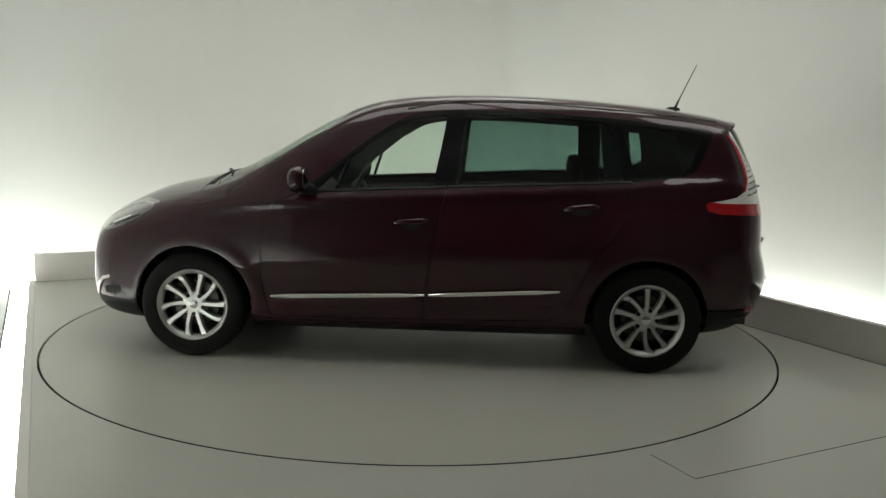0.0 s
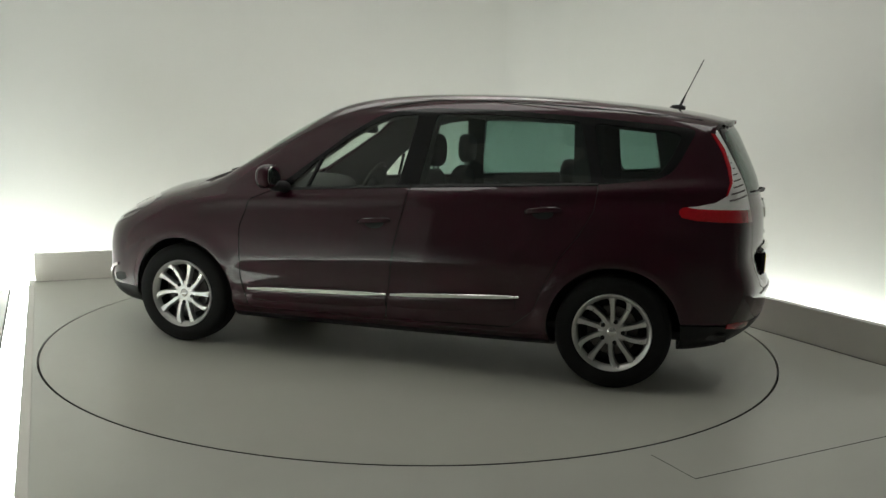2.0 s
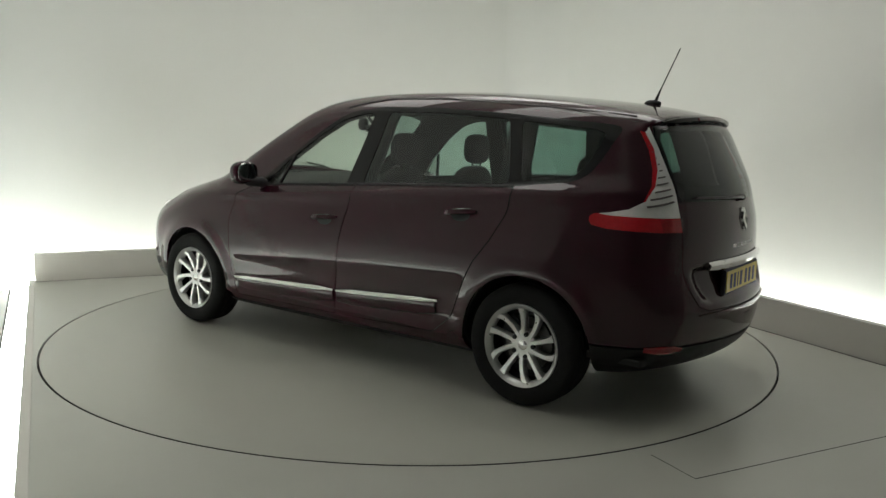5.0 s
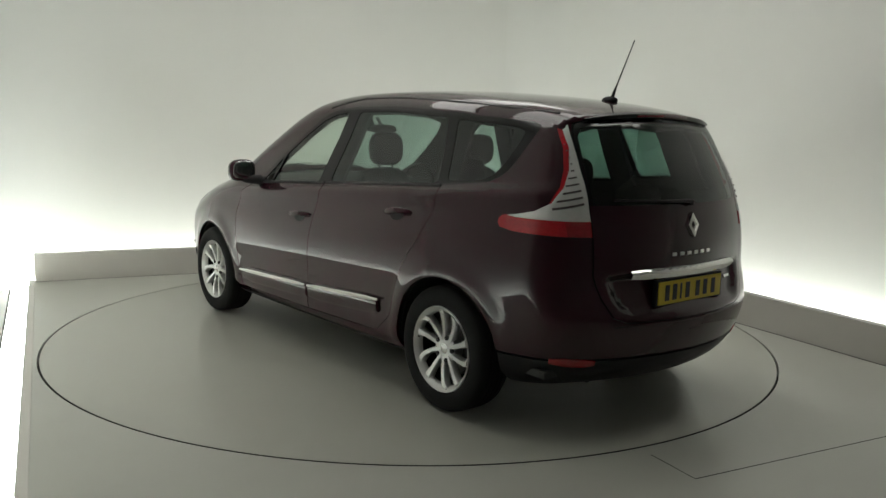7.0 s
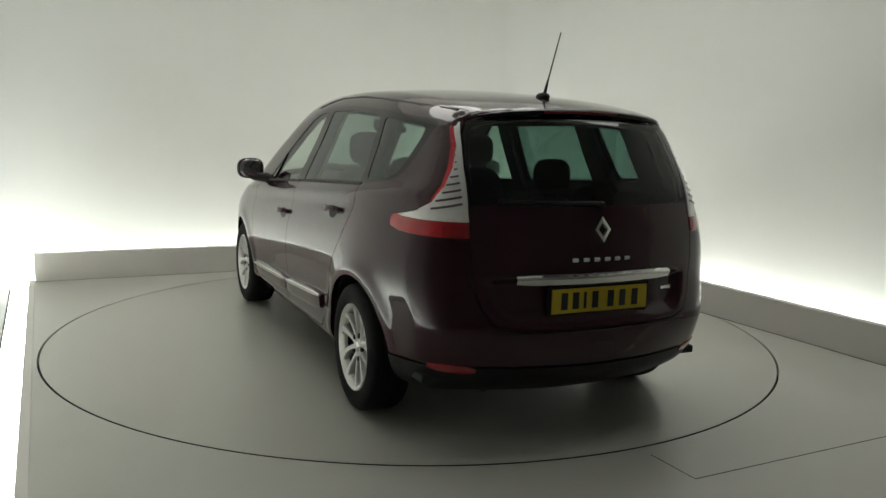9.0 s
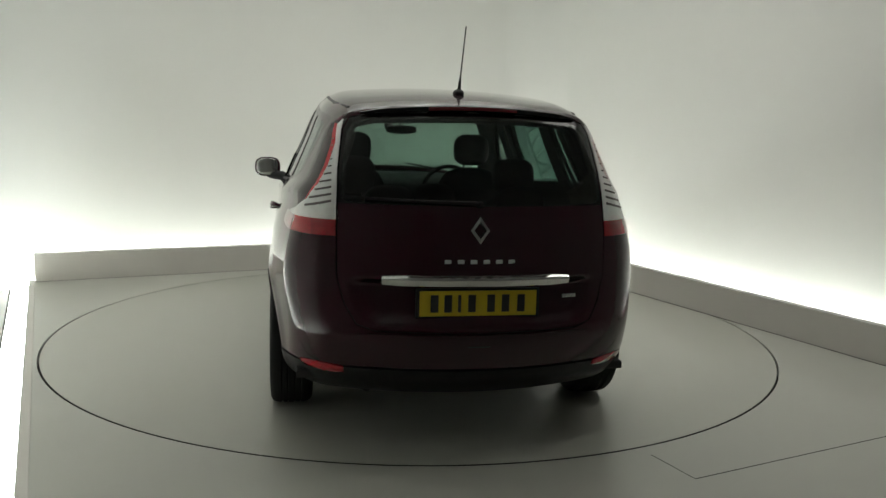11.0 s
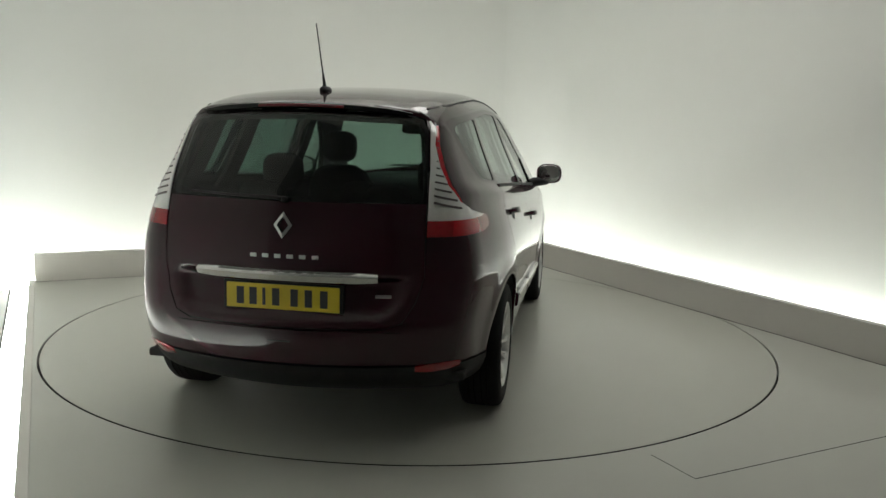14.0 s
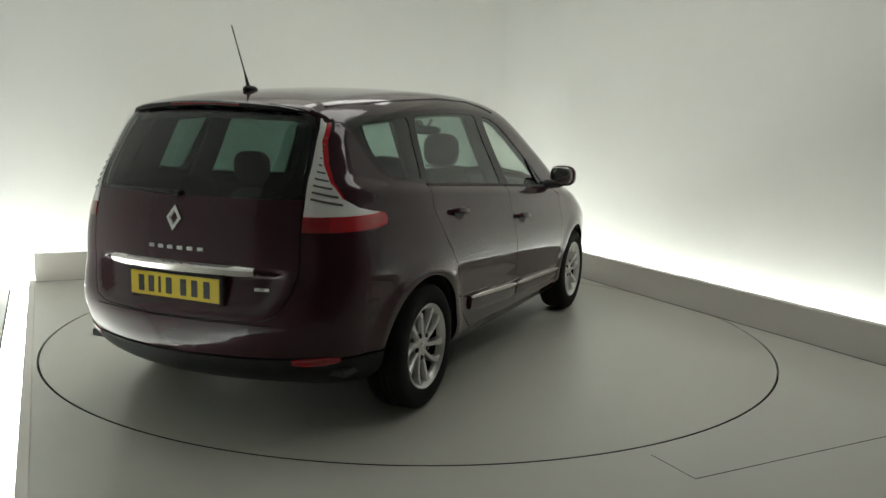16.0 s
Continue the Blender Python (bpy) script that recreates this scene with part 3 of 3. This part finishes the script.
panel("rear_valance", ("bumper_low",), M_BLACK, car, True, "black plastic lower rear bumper")
DOORS = {}
for mir in (False, True):
    d1 = panel("front_door", ("door_front",), M_PAINT, car, False, mirror=mir)
    d2 = panel("rear_door", ("door_rear",), M_PAINT, car, False, mirror=mir)
    DOORS[mir] = (d1, d2)
    panel("window", ("glass_front",), M_GLASS, d1, False, "green-tinted door window", .003, .004, mir)
    panel("window", ("glass_rear",), M_PRIVACY, d2, False, "dark tinted door window", .003, .004, mir)
    panel("quarter_window", ("glass_quarter",), M_PRIVACY, car, False, "dark tinted quarter window", .003, .004, mir)
    panel("window_surround", ("trim",), M_GLOSSBLACK, car, False, "gloss black window surround", 0, .01, mir)
    lamp = panel("tail_lamp", ("lamp",), M_RED, car, False, "red tail lamp lens", -.004, .03, mir)
    panel("clear_lens", ("lamp_clear",), M_CLEAR, lamp, False, "clear ribbed lens", -.004, .03, mir)
    panel("reversing_lens", ("lamp_inner",), M_INNER, lamp, False, "darker red inner lens", -.004, .03, mir)
    panel("headlamp", ("headlamp",), M_HEAD, car, False, "clear headlamp lens", -.002, .02, mir)

# ---- fittings of the car ----


def flip(bm):
    for v in bm.verts:
        v.co.y = -v.co.y
    bmesh.ops.reverse_faces(bm, faces=bm.faces[:])
    return bm


def both(name, make, material, parents=None, label="", smooth=True):
    """The same fitting on the left and, mirrored, on the right."""
    out = []
    for mir in (False, True):
        bm = make()
        if mir:
            flip(bm)
        out.append(part(name, bm, material, parents[mir] if parents else car, label, smooth))
    return out


def sweep(rows, closed_ends=True, bm=None):
    """Skin rings of points, one after the other."""
    bm = bm or bmesh.new()
    rings = [[bm.verts.new(p) for p in r] for r in rows]
    n = len(rings[0])
    for a, b in zip(rings, rings[1:]):
        for i in range(n):
            bm.faces.new((a[i], a[(i + 1) % n], b[(i + 1) % n], b[i]))
    if closed_ends:
        bm.faces.new(rings[0][::-1])
        bm.faces.new(rings[-1])
    bmesh.ops.recalc_face_normals(bm, faces=bm.faces[:])
    return bm


def rod(points, radius, n=8, bm=None):
    """A round rod through points; radius one number or one for each point."""
    pts = [Vector(p) for p in points]
    rows = []
    for i, p in enumerate(pts):
        d = (pts[min(i + 1, len(pts) - 1)] - pts[max(i - 1, 0)]).normalized()
        u = d.orthogonal().normalized() if i == 0 else (u - d * u.dot(d)).normalized()
        w = d.cross(u)
        r = radius if isinstance(radius, (int, float)) else radius[i]
        rows.append([p + (u * math.cos(2 * math.pi * k / n) + w * math.sin(2 * math.pi * k / n)) * r for k in range(n)])
    return sweep(rows, True, bm)


def band(path, height, thick, sink=.006, taper=.0, bm=None):
    """A rounded bar along points with normals, lying on the skin. path: (point, normal) pairs."""
    rows = []
    m = len(path)
    for i, (p, nn) in enumerate(path):
        d = (path[min(i + 1, m - 1)][0] - path[max(i - 1, 0)][0]).normalized()
        up = nn.cross(d).normalized()
        h = height / 2 * (1 - taper * (1 - min(1, min(i, m - 1 - i) / 2)))
        t = thick * (1 - taper * .6 * (1 - min(1, min(i, m - 1 - i) / 2)))
        rows.append([p + up * a * h + nn * b for a, b in ((-1, -sink), (-1, t * .6), (-.7, t), (.7, t), (1, t * .6), (1, -sink))])
    return sweep(rows, True, bm)


def flank(x0, z0, x1, z1, n=14):
    return [on_side(x0 + (x1 - x0) * i / n, z0 + (z1 - z0) * i / n) for i in range(n + 1)]


def tailline(y0, z0, y1, z1, n=14):
    return [on_rear(y0 + (y1 - y0) * i / n, z0 + (z1 - z0) * i / n) for i in range(n + 1)]


def blob(cx, cy, cz, sx, sy, sz, power=2.6, n=20, m=12):
    """A rounded block (superellipsoid)."""
    bm = bmesh.new()
    bmesh.ops.create_uvsphere(bm, u_segments=n, v_segments=m, radius=1)
    for v in bm.verts:
        c = v.co
        k = (abs(c.x)**power + abs(c.y)**power + abs(c.z)**power)**(-1 / power)
        v.co = Vector((cx + c.x * k * sx, cy + c.y * k * sy, cz + c.z * k * sz))
    return bm


FD = {m: DOORS[m][0] for m in DOORS}
RD = {m: DOORS[m][1] for m in DOORS}
both("side_moulding", lambda: band(flank(.87, .375, -.035, .405), .105, .020, taper=.25), M_PAINT, FD, "burgundy lower door moulding")
both("side_moulding", lambda: band(flank(-.068, .407, -.83, .450, 12), .105, .020, taper=.25), M_PAINT, RD, "burgundy lower door moulding")
both("chrome_strip", lambda: band([(p + n * .018, n) for p, n in flank(.895, .403, -.045, .440)], .026, .010, taper=.5), M_CHROME, FD, "polished chrome strip")
both("chrome_strip", lambda: band([(p + n * .018, n) for p, n in flank(-.070, .441, -.855, .490, 12)], .026, .010, taper=.5), M_CHROME, RD, "polished chrome strip")


def handle(x, z, rise):
    path = []
    for i in range(13):
        t = i / 12
        p, n = on_side(x + .105 - .21 * t, z + rise * (t - .5))
        path.append((p + n * (.008 + .030 * math.sin(math.pi * t)**.5), n))
    return band(path, .030, .010, .012, .5)


def handle_shade(x, z):
    bm = bmesh.new()
    c = bm.verts.new(on_side(x, z - .012, .0008)[0])
    ring = []
    for i in range(20):
        a = 2 * math.pi * i / 20
        ring.append(bm.verts.new(on_side(x + .062 * math.cos(a), z - .012 + .032 * math.sin(a), .0016)[0]))
    for i in range(20):
        bm.faces.new((c, ring[i], ring[(i + 1) % 20]))
    bmesh.ops.recalc_face_normals(bm, faces=bm.faces[:])
    if bm.faces[0].normal.y < 0:
        bmesh.ops.reverse_faces(bm, faces=bm.faces[:])
    return bm


both("door_handle", lambda: handle(.045, .878, .018), M_PAINT, FD, "burgundy pull handle")
both("door_handle", lambda: handle(-.965, .985, .022), M_PAINT, RD, "burgundy pull handle")
both("handle_shade", lambda: handle_shade(.045, .878), M_BLACK, FD, "flat black patch for the shade in the handle bowl")
both("handle_shade", lambda: handle_shade(-.965, .985), M_BLACK, RD, "flat black patch for the shade in the handle bowl")
both("window_divider", lambda: band(flank(.505, 1.06, .44, 1.235, 6), .022, .006), M_GLOSSBLACK, FD)
both("belt_seal", lambda: band(flank(.72, 1.040, -.155, 1.090, 10), .016, .006), M_BLACK, FD, "black rubber belt seal")
both("belt_seal", lambda: band(flank(-.17, 1.092, -1.26, 1.147, 12), .016, .006), M_BLACK, RD, "black rubber belt seal")
both("roof_trim", lambda: band([on_side(x, z + .052) for x, z in ((.10, 1.500), (-.05, 1.532), (-.22, 1.555), (-.62, 1.556), (-1.16, 1.524), (-1.5, 1.496), (-1.80, 1.468))],
                               .014, .004), M_BLACK, None, "black roof joint trim")


def mirror_shell():
    bm = blob(.70, .978, 1.122, .066, .094, .074, 2.9, 24, 16)
    for v in bm.verts:
        if v.co.x < .70:
            v.co.x = .70 - (.70 - v.co.x) * .55
        else:
            v.co.z -= (v.co.x - .70) * .12
    return bm


def mirror_glass():
    bm = blob(.6635, .978, 1.124, .004, .080, .061, 3.0, 20, 12)
    return bm


def mirror_foot():
    p, n = on_side(.655, 1.045)
    a = rod([p - n * .02, p + n * .02 + Vector((0, 0, .002)), Vector((.69, .955, 1.062)), Vector((.70, .985, 1.075))], [.042, .036, .028, .024], 10)
    return a


mir = both("door_mirror", mirror_shell, M_PAINT, None, "burgundy door mirror housing")
MP = {False: mir[0], True: mir[1]}
both("mirror_glass", mirror_glass, M_MIRROR, MP, "silvered mirror glass")
both("mirror_foot", mirror_foot, M_BLACK, MP, "black mirror foot")
both("indicator", lambda: band([(Vector((.757 - .03 * abs(t), .985 + t * .075, 1.088)), Vector((1, .2 * t, 0)).normalized()) for t in (-1, -.5, 0, .5, 1)], .018, .006), M_CLEAR, MP, "clear indicator lens")

# tail
bar = part("handle_bar", band([(p + n * .004, n) for p, n in tailline(.415, .786, -.415, .786, 20)], .046, .022, taper=.25), M_CHROME, gate,
           "polished chrome bar across the tailgate", True)
LX = on_rear(0, .685)[0].x - .006
plate = part("number_plate", box(LX - .016, LX - .010, -.26, .26, .630, .741, .002), M_YELLOW, gate, "yellow number plate")
part("plate_base", box(LX - .0102, LX + .012, -.275, .275, .622, .750, .003), M_BLACK, gate)
for y in (.195, .135, .085, .030, -.055, -.120, -.190):
    w = .007 if y == .085 else .017
    part("character_bar", box(LX - .0185, LX - .0162, y - w, y + w, .647, .724, .002), M_INK, plate)


def diamond(y, z, w, h, t):
    """A raised diamond ring on the tailgate."""
    c, n = on_rear(y, z)
    u = Vector((0, 1, 0))
    v = n.cross(u).normalized()
    bm = bmesh.new()
    rings = []
    for k, o in ((1.0, -.002), (.96, .012), (.62, .016), (.48, .004), (.46, -.002)):
        pts = [(1, 0), (.28, .72), (0, 1), (-.28, .72), (-1, 0), (-.28, -.72), (0, -1), (.28, -.72)]
        rings.append([bm.verts.new(c + u * a * w * k + v * b * h * k + n * o) for a, b in pts])
    for a, b in zip(rings, rings[1:]):
        for i in range(8):
            bm.faces.new((a[i], a[(i + 1) % 8], b[(i + 1) % 8], b[i]))
    bmesh.ops.recalc_face_normals(bm, faces=bm.faces[:])
    return bm


part("badge", diamond(0, 1.0, .044, .062, .012), M_CHROME, gate, "chrome diamond-shaped badge")
for i in range(6):
    y = .138 - i * .0565
    part("letter_bar", band(tailline(y + .014, .866, y - .014, .866, 2), .017, .005, .002), M_ALLOY, gate)
part("type_badge", band(tailline(-.40, .700, -.47, .700, 3), .018, .005, .002), M_CHROME, gate, "small chrome badge bar")
part("window_wiper", rod([on_rear(.0, 1.108, .016)[0], on_rear(.03, 1.112, .026)[0], on_rear(.2, 1.116, .024)[0], on_rear(.40, 1.122, .014)[0]],
                         [.013, .009, .006, .004]), M_BLACK, gate, "black rear wiper arm", True)
part("wiper_blade", band([(p + n * .006, n) for p, n in tailline(.05, 1.113, .48, 1.126, 8)], .010, .012), M_BLACK, gate)
part("wiper_cap", blob(on_rear(0, 1.112)[0].x - .012, .0, 1.112, .02, .02, .016), M_GLOSSBLACK, gate, "", True)


SPY = [-.50 + .05 * i for i in range(21)]
spoiler_path = []
for y in SPY:
    p, n = on_rear(y, 1.522 - .12 * y * y)
    spoiler_path.append((p, Vector((-1, .3 * y, 0)).normalized()))
part("spoiler_lip", band(spoiler_path, .028, .018, .02, .6), M_GLOSSBLACK, gate, "gloss black rear spoiler lip", True)
part("brake_lamp", band([(p + n * .016, n) for p, n in spoiler_path[6:15]], .014, .006, .003), M_DARKRED, gate, "dark red high brake lamp", True)

both("reflector", lambda: band(tailline(.755, .388, .575, .376, 7), .046, .006, .003, .4), M_INNER, None, "red bumper reflector")


def lamp_rib(i):
    t = i / 9
    z = 1.375 - t * .265
    y0 = np.interp(z, [1.08, 1.25, 1.42], [.622, .616, .596])
    wide = .045 + .055 * t
    pts = []
    lim = np.interp(z, [1.115, 1.18, 1.26, 1.36, 1.435], [-1.956, -1.976, -1.964, -1.926, -1.870]) - .006
    for k in range(24):
        p, n = on_rear(y0 + .008 + .006 * k, z - .0015 * k, .0042)
        if p.x > lim and k > 1:
            break
        pts.append((p, n))
    return band(pts, .003 + .007 * t, .004, .003)


tails = [o for o in car.children if o.name.startswith("tail_lamp")]
LAMPS = {False: tails[0], True: tails[1]}
for i in range(10):
    both("lens_rib", lambda: lamp_rib(i), M_RIB, LAMPS, smooth=False)

part("bumper_step", band(tailline(.52, .548, -.52, .548, 20), .014, .010, .004, .5), M_PAINT, car, "burgundy bumper step edge", True)
part("tow_cover", band(tailline(.05, .50, -.05, .50, 3), .004, .002, .002), M_BLACK, car)

# antenna
base = part("antenna", blob(-1.655, 0, 1.604, .05, .026, .022, 2.2), M_BLACK, car, "black roof antenna with a tilted whip", True)
part("whip", rod([(-1.668, 0, 1.612), (-1.685, 0, 1.655), (-1.70, 0, 1.69), (-1.795, 0, 1.905)], [.010, .007, .0035, .0028]), M_BLACK, base, "", True)

# nose
both("headlamp_bar", lambda: band([on_side(x, z) for x, z in ((1.66, .925), (1.78, .925), (1.90, .895), (1.98, .85))], .014, .006), M_CHROME, None, "chrome headlamp bar")
both("headlamp_bezel", lambda: band([on_side(x, z) for x, z in ((1.74, .862), (1.82, .835), (1.90, .800), (1.97, .785))], .045, .004, .004, .5), M_GLOSSBLACK, None, "dark headlamp bezel")
both("headlamp_bezel", lambda: band([on_side(x, z, .003) for x, z in ((1.80, .852), (1.86, .830), (1.93, .80))], .012, .006, .004), M_CHROME, None, "chrome headlamp bezel")
both("fog_trim", lambda: band([on_side(x, z) for x, z in ((1.93, .475), (1.99, .455), (2.03, .41), (2.05, .36), (2.05, .31))], .035, .012, .006, .5), M_CHROME, None, "chrome fog lamp trim")
both("fog_recess", lambda: band([on_side(x, z) for x, z in ((1.86, .40), (1.92, .39), (1.98, .38))], .085, .003, .004, .5), M_BLACK, None, "black fog lamp recess")
for y in (-.45, .12):
    a = [Vector((1.38, y, 1.11)), Vector((1.36, y + .05, 1.12)), Vector((1.30, y + .30, 1.14))]
    part("windscreen_wiper", rod(settle([p[:] for p in a]) + np.array([0, 0, .014]), [.012, .009, .006]), M_BLACK, car, "black windscreen wiper", True)
part("cowl", band([(Vector(q), Vector((.4, 0, .9))) for q in settle([(1.372, -.62 + .124 * i, 1.10) for i in range(11)])], .06, .004, .004), M_BLACK, car, "black cowl panel")


def wheelhouse(hx):
    bm = bmesh.new()
    pts = arc(hx, .325, .382, -13, 193, 28)
    a = [bm.verts.new((x, on_side(x, max(z, .25))[0].y - .012, z)) for x, z in pts]
    b = [bm.verts.new((x, .50, z)) for x, z in pts]
    for i in range(len(pts) - 1):
        bm.faces.new((a[i], b[i], b[i + 1], a[i + 1]))
    bm.faces.new(b)
    return bm


for hx, _ in HUBS:
    both("wheelhouse", lambda: wheelhouse(hx), M_BLACK, None, "black wheelhouse liner", False)

# wheels: y points outwards


def tyre():
    prof = [(.219, -.095), (.226, -.102), (.262, -.106), (.292, -.104), (.312, -.094), (.321, -.080), (.3245, -.055)]
    for y in (-.045, -.018, .018, .045):
        prof += [(.325, y - .0045), (.318, y - .003), (.318, y + .003), (.325, y + .0045)]
    prof += [(.3245, .055), (.321, .080), (.312, .094), (.292, .104), (.262, .106), (.232, .103), (.2225, .096)]
    return lathe(prof, 64)


def barrel():
    """The polished outer lip of the rim."""
    return lathe([(.190, .060), (.194, .078), (.199, .084), (.206, .092), (.214, .0985), (.2185, .1015), (.2215, .099), (.2215, .088)], 64)


def well():
    return lathe([(.2210, .090), (.212, .05), (.196, .055), (.190, .060), (.188, .0), (.190, -.08), (.2205, -.095)], 48)


def spoke(c, outer, inner):
    """One curved spoke of a pair, from the hub at angle c + inner to the rim at c + outer."""
    rows = []
    for i in range(11):
        t = i / 10
        r = .040 + t * .158
        ang = radians(c + outer + (inner - outer) * (1 - t)**.6)
        w = .0130 + .0015 * t + .007 * max(0, t - .7) / .3
        y = .064 + .020 * t**2 + .004 * math.sin(t * 3)
        d, e = Vector((math.cos(ang), 0, math.sin(ang))), Vector((-math.sin(ang), 0, math.cos(ang)))
        rows.append([d * r + e * k * w + Vector((0, y + o, 0)) for k, o in ((-1.1, -.030), (-1, -.001), (-.7, .006), (.7, .006), (1, -.001), (1.1, -.030))])
    return sweep(rows)


def make_wheel():
    wheel = part("wheel", barrel(), M_ALLOY, car, "silver alloy wheel with five pairs of curved spokes", True)
    part("tyre", tyre(), M_RUBBER, wheel, "black road tyre", True)
    part("rim_well", well(), M_BLACK, wheel, "rim well coloured black for the shade behind the spokes", True)
    for i in range(5):
        for outer, inner in ((-14, -11), (13.5, 30)):
            part("spoke", spoke(72 * i + 8, outer, inner), M_ALLOY, wheel, "", True)
    part("hub", lathe([(.0005, .066), (.03, .070), (.066, .069), (.077, .062), (.081, .045), (.081, .0)], 32), M_ALLOY, wheel, "", True)
    part("hub_cap", lathe([(.0005, .078), (.018, .077), (.027, .072), (.029, .060)], 24), M_CHROME, wheel, "", True)
    for i in range(5):
        a = radians(72 * i + 14.5)
        bm = lathe([(.0005, .0765), (.0125, .0760), (.0135, .055)], 12)
        bmesh.ops.translate(bm, verts=bm.verts, vec=(.062 * math.cos(a), 0, .062 * math.sin(a)))
        part("bolt_hole_disc", bm, M_BLACK, wheel, "raised black disc for the shade in a bolt hole")
    part("brake_disc", lathe([(.06, .012), (.142, .012), (.145, .002), (.145, -.012), (.06, -.012)], 40), M_DISC_STEEL, wheel, "dull steel brake disc", True)
    part("shade_disc", lathe([(.0005, -.02), (.189, -.02)], 40), M_BLACK, wheel, "added black disc for the shade between the spokes")
    part("caliper", box(-.06, .06, -.03, .035, .09, .165, .015), M_BLACK, wheel)
    return wheel


first = make_wheel()
first.matrix_basis = pose(1.385, .800, .325, 0, 32.5, 0)
for hx, s, rz, sp in ((-1.385, 1, 0, 50.5), (1.385, -1, 180, 63), (-1.385, -1, 180, 25)):
    copy_thing(first, pose(hx, .800 * s, .325, 0, 0, rz) @ pose(0, 0, 0, 0, sp, 0))


# cabin
def seat(x, y, wide=.25, head=1.30, back_low=.62, tilt=.16):
    cushion = part("seat", blob(x + .20, y, .52, .27, wide, .11, 3.2), M_CLOTH, car, "charcoal cloth seat", True)
    bm = blob(0, 0, 0, .075, wide * .97, (head - .12 - back_low) / 2, 3.4)
    mid = (head - .12 + back_low) / 2
    for v in bm.verts:
        v.co.y *= 1 - .12 * max(0, v.co.z) / .3
        v.co.x -= tilt * v.co.z
    bmesh.ops.translate(bm, verts=bm.verts, vec=(x - .02, y, mid))
    part("backrest", bm, M_CLOTH, cushion, "", True)
    hx = x - .02 - tilt * (head - mid)
    part("headrest", blob(hx, y, head, .055, .120, .105, 3.2), M_CLOTH, cushion, "", True)
    for o in (-.05, .05):
        part("headrest_post", rod([(hx, y + o, head - .18), (hx, y + o, head - .06)], .007, 8), M_CHROME, cushion)
    return cushion


for y in (.385, -.385):
    seat(-.10, y * 1.04, .25, 1.30)
for y in (.46, 0, -.46):
    seat(-.98, y, .215, 1.17 if y else 1.02)
for y in (.33, -.33):
    seat(-1.60, y, .22, 1.05, .58)
dash = part("dashboard", blob(1.0, 0, .92, .30, .70, .165, 3.5, 28, 14), M_LINING, car, "dark grey dashboard", True)
ring = bmesh.new()
rows = []
for i in range(28):
    a = 2 * math.pi * i / 28
    c = Vector((0, .185 * math.cos(a), .185 * math.sin(a)))
    d = Vector((0, math.cos(a), math.sin(a)))
    rows.append([c + d * .016 * math.cos(b) + Vector((.016 * math.sin(b), 0, 0)) for b in [math.pi / 4 * k for k in range(8)]])
rows.append(rows[0])
ring = sweep(rows, False)
for y0, z0 in ((.18, 0), (-.18, 0), (0, -.18)):
    rod([(0, 0, 0), (0, y0, z0)], .014, 8, ring)
bmesh.ops.create_uvsphere(ring, u_segments=12, v_segments=8, radius=.06)
bmesh.ops.rotate(ring, verts=ring.verts, matrix=Matrix.Rotation(radians(-25), 3, "Y"))
bmesh.ops.translate(ring, verts=ring.verts, vec=(.56, -.385, .99))
part("steering_wheel", ring, M_BLACK, car, "black steering wheel", True)
part("rear_view_mirror", blob(.42, 0, 1.425, .018, .115, .032, 3), M_BLACK, car, "black rear-view mirror", True)
part("mirror_stem", rod([(.43, .0, 1.44), (.50, .0, 1.50)], .012), M_BLACK, car)
part("sensor_pod", blob(.47, .09, 1.455, .04, .03, .045, 2.5), M_BLACK, car, "", True)
part("cabin_floor", box(-2.0, 1.2, -.78, .78, .30, .34, .01), M_LINING, car, "dark cabin floor carpet")


def pillar(x0, z0, x1, z1, wide):
    path = []
    for i in range(7):
        p, n = on_side(x0 + (x1 - x0) * i / 6, z0 + (z1 - z0) * i / 6)
        path.append((p - n * .075, n))
    return band(path, wide, .012, .012)


both("pillar_trim", lambda: pillar(-1.20, 1.13, -1.17, 1.55, .17), M_LINING, None, "dark cabin pillar trim")
both("pillar_trim", lambda: pillar(-1.74, 1.12, -1.66, 1.52, .22), M_LINING, None, "dark cabin pillar trim")
both("pillar_trim", lambda: pillar(-.15, 1.05, -.21, 1.58, .13), M_LINING, None, "dark cabin pillar trim")

part("exhaust_pipe", rod([(-1.6, .46, .27), (-1.90, .46, .265), (-1.99, .46, .258)], [.03, .028, .030], 12), M_DISC_STEEL, car, "dull steel exhaust pipe", True)
part("silencer", blob(-1.75, .22, .26, .16, .26, .07, 3), M_DISC_STEEL, car, "dull steel silencer box", True)

# ---- what moves ----
OFF = (-0.112, 0.060)
TURN = ((0, 175.06), (2, 161.68), (4, 148.01), (6.5, 130.87), (9, 112.99), (11.5, 95.02), (14, 77.44), (16, 63.56))


def motions():
    rows = []
    for t, a in TURN:
        rows.append((t, pose(0, 0, 0, 0, 0, a)))
    walk(turntable, [(t, ROOM @ Matrix.Translation((CX, CY, 0)) @ ROOM.inverted() @ m) for t, m in rows])
    walk(car, [(t, m @ Matrix.Translation((OFF[0], OFF[1], 0.0))) for t, m in rows])


motions()
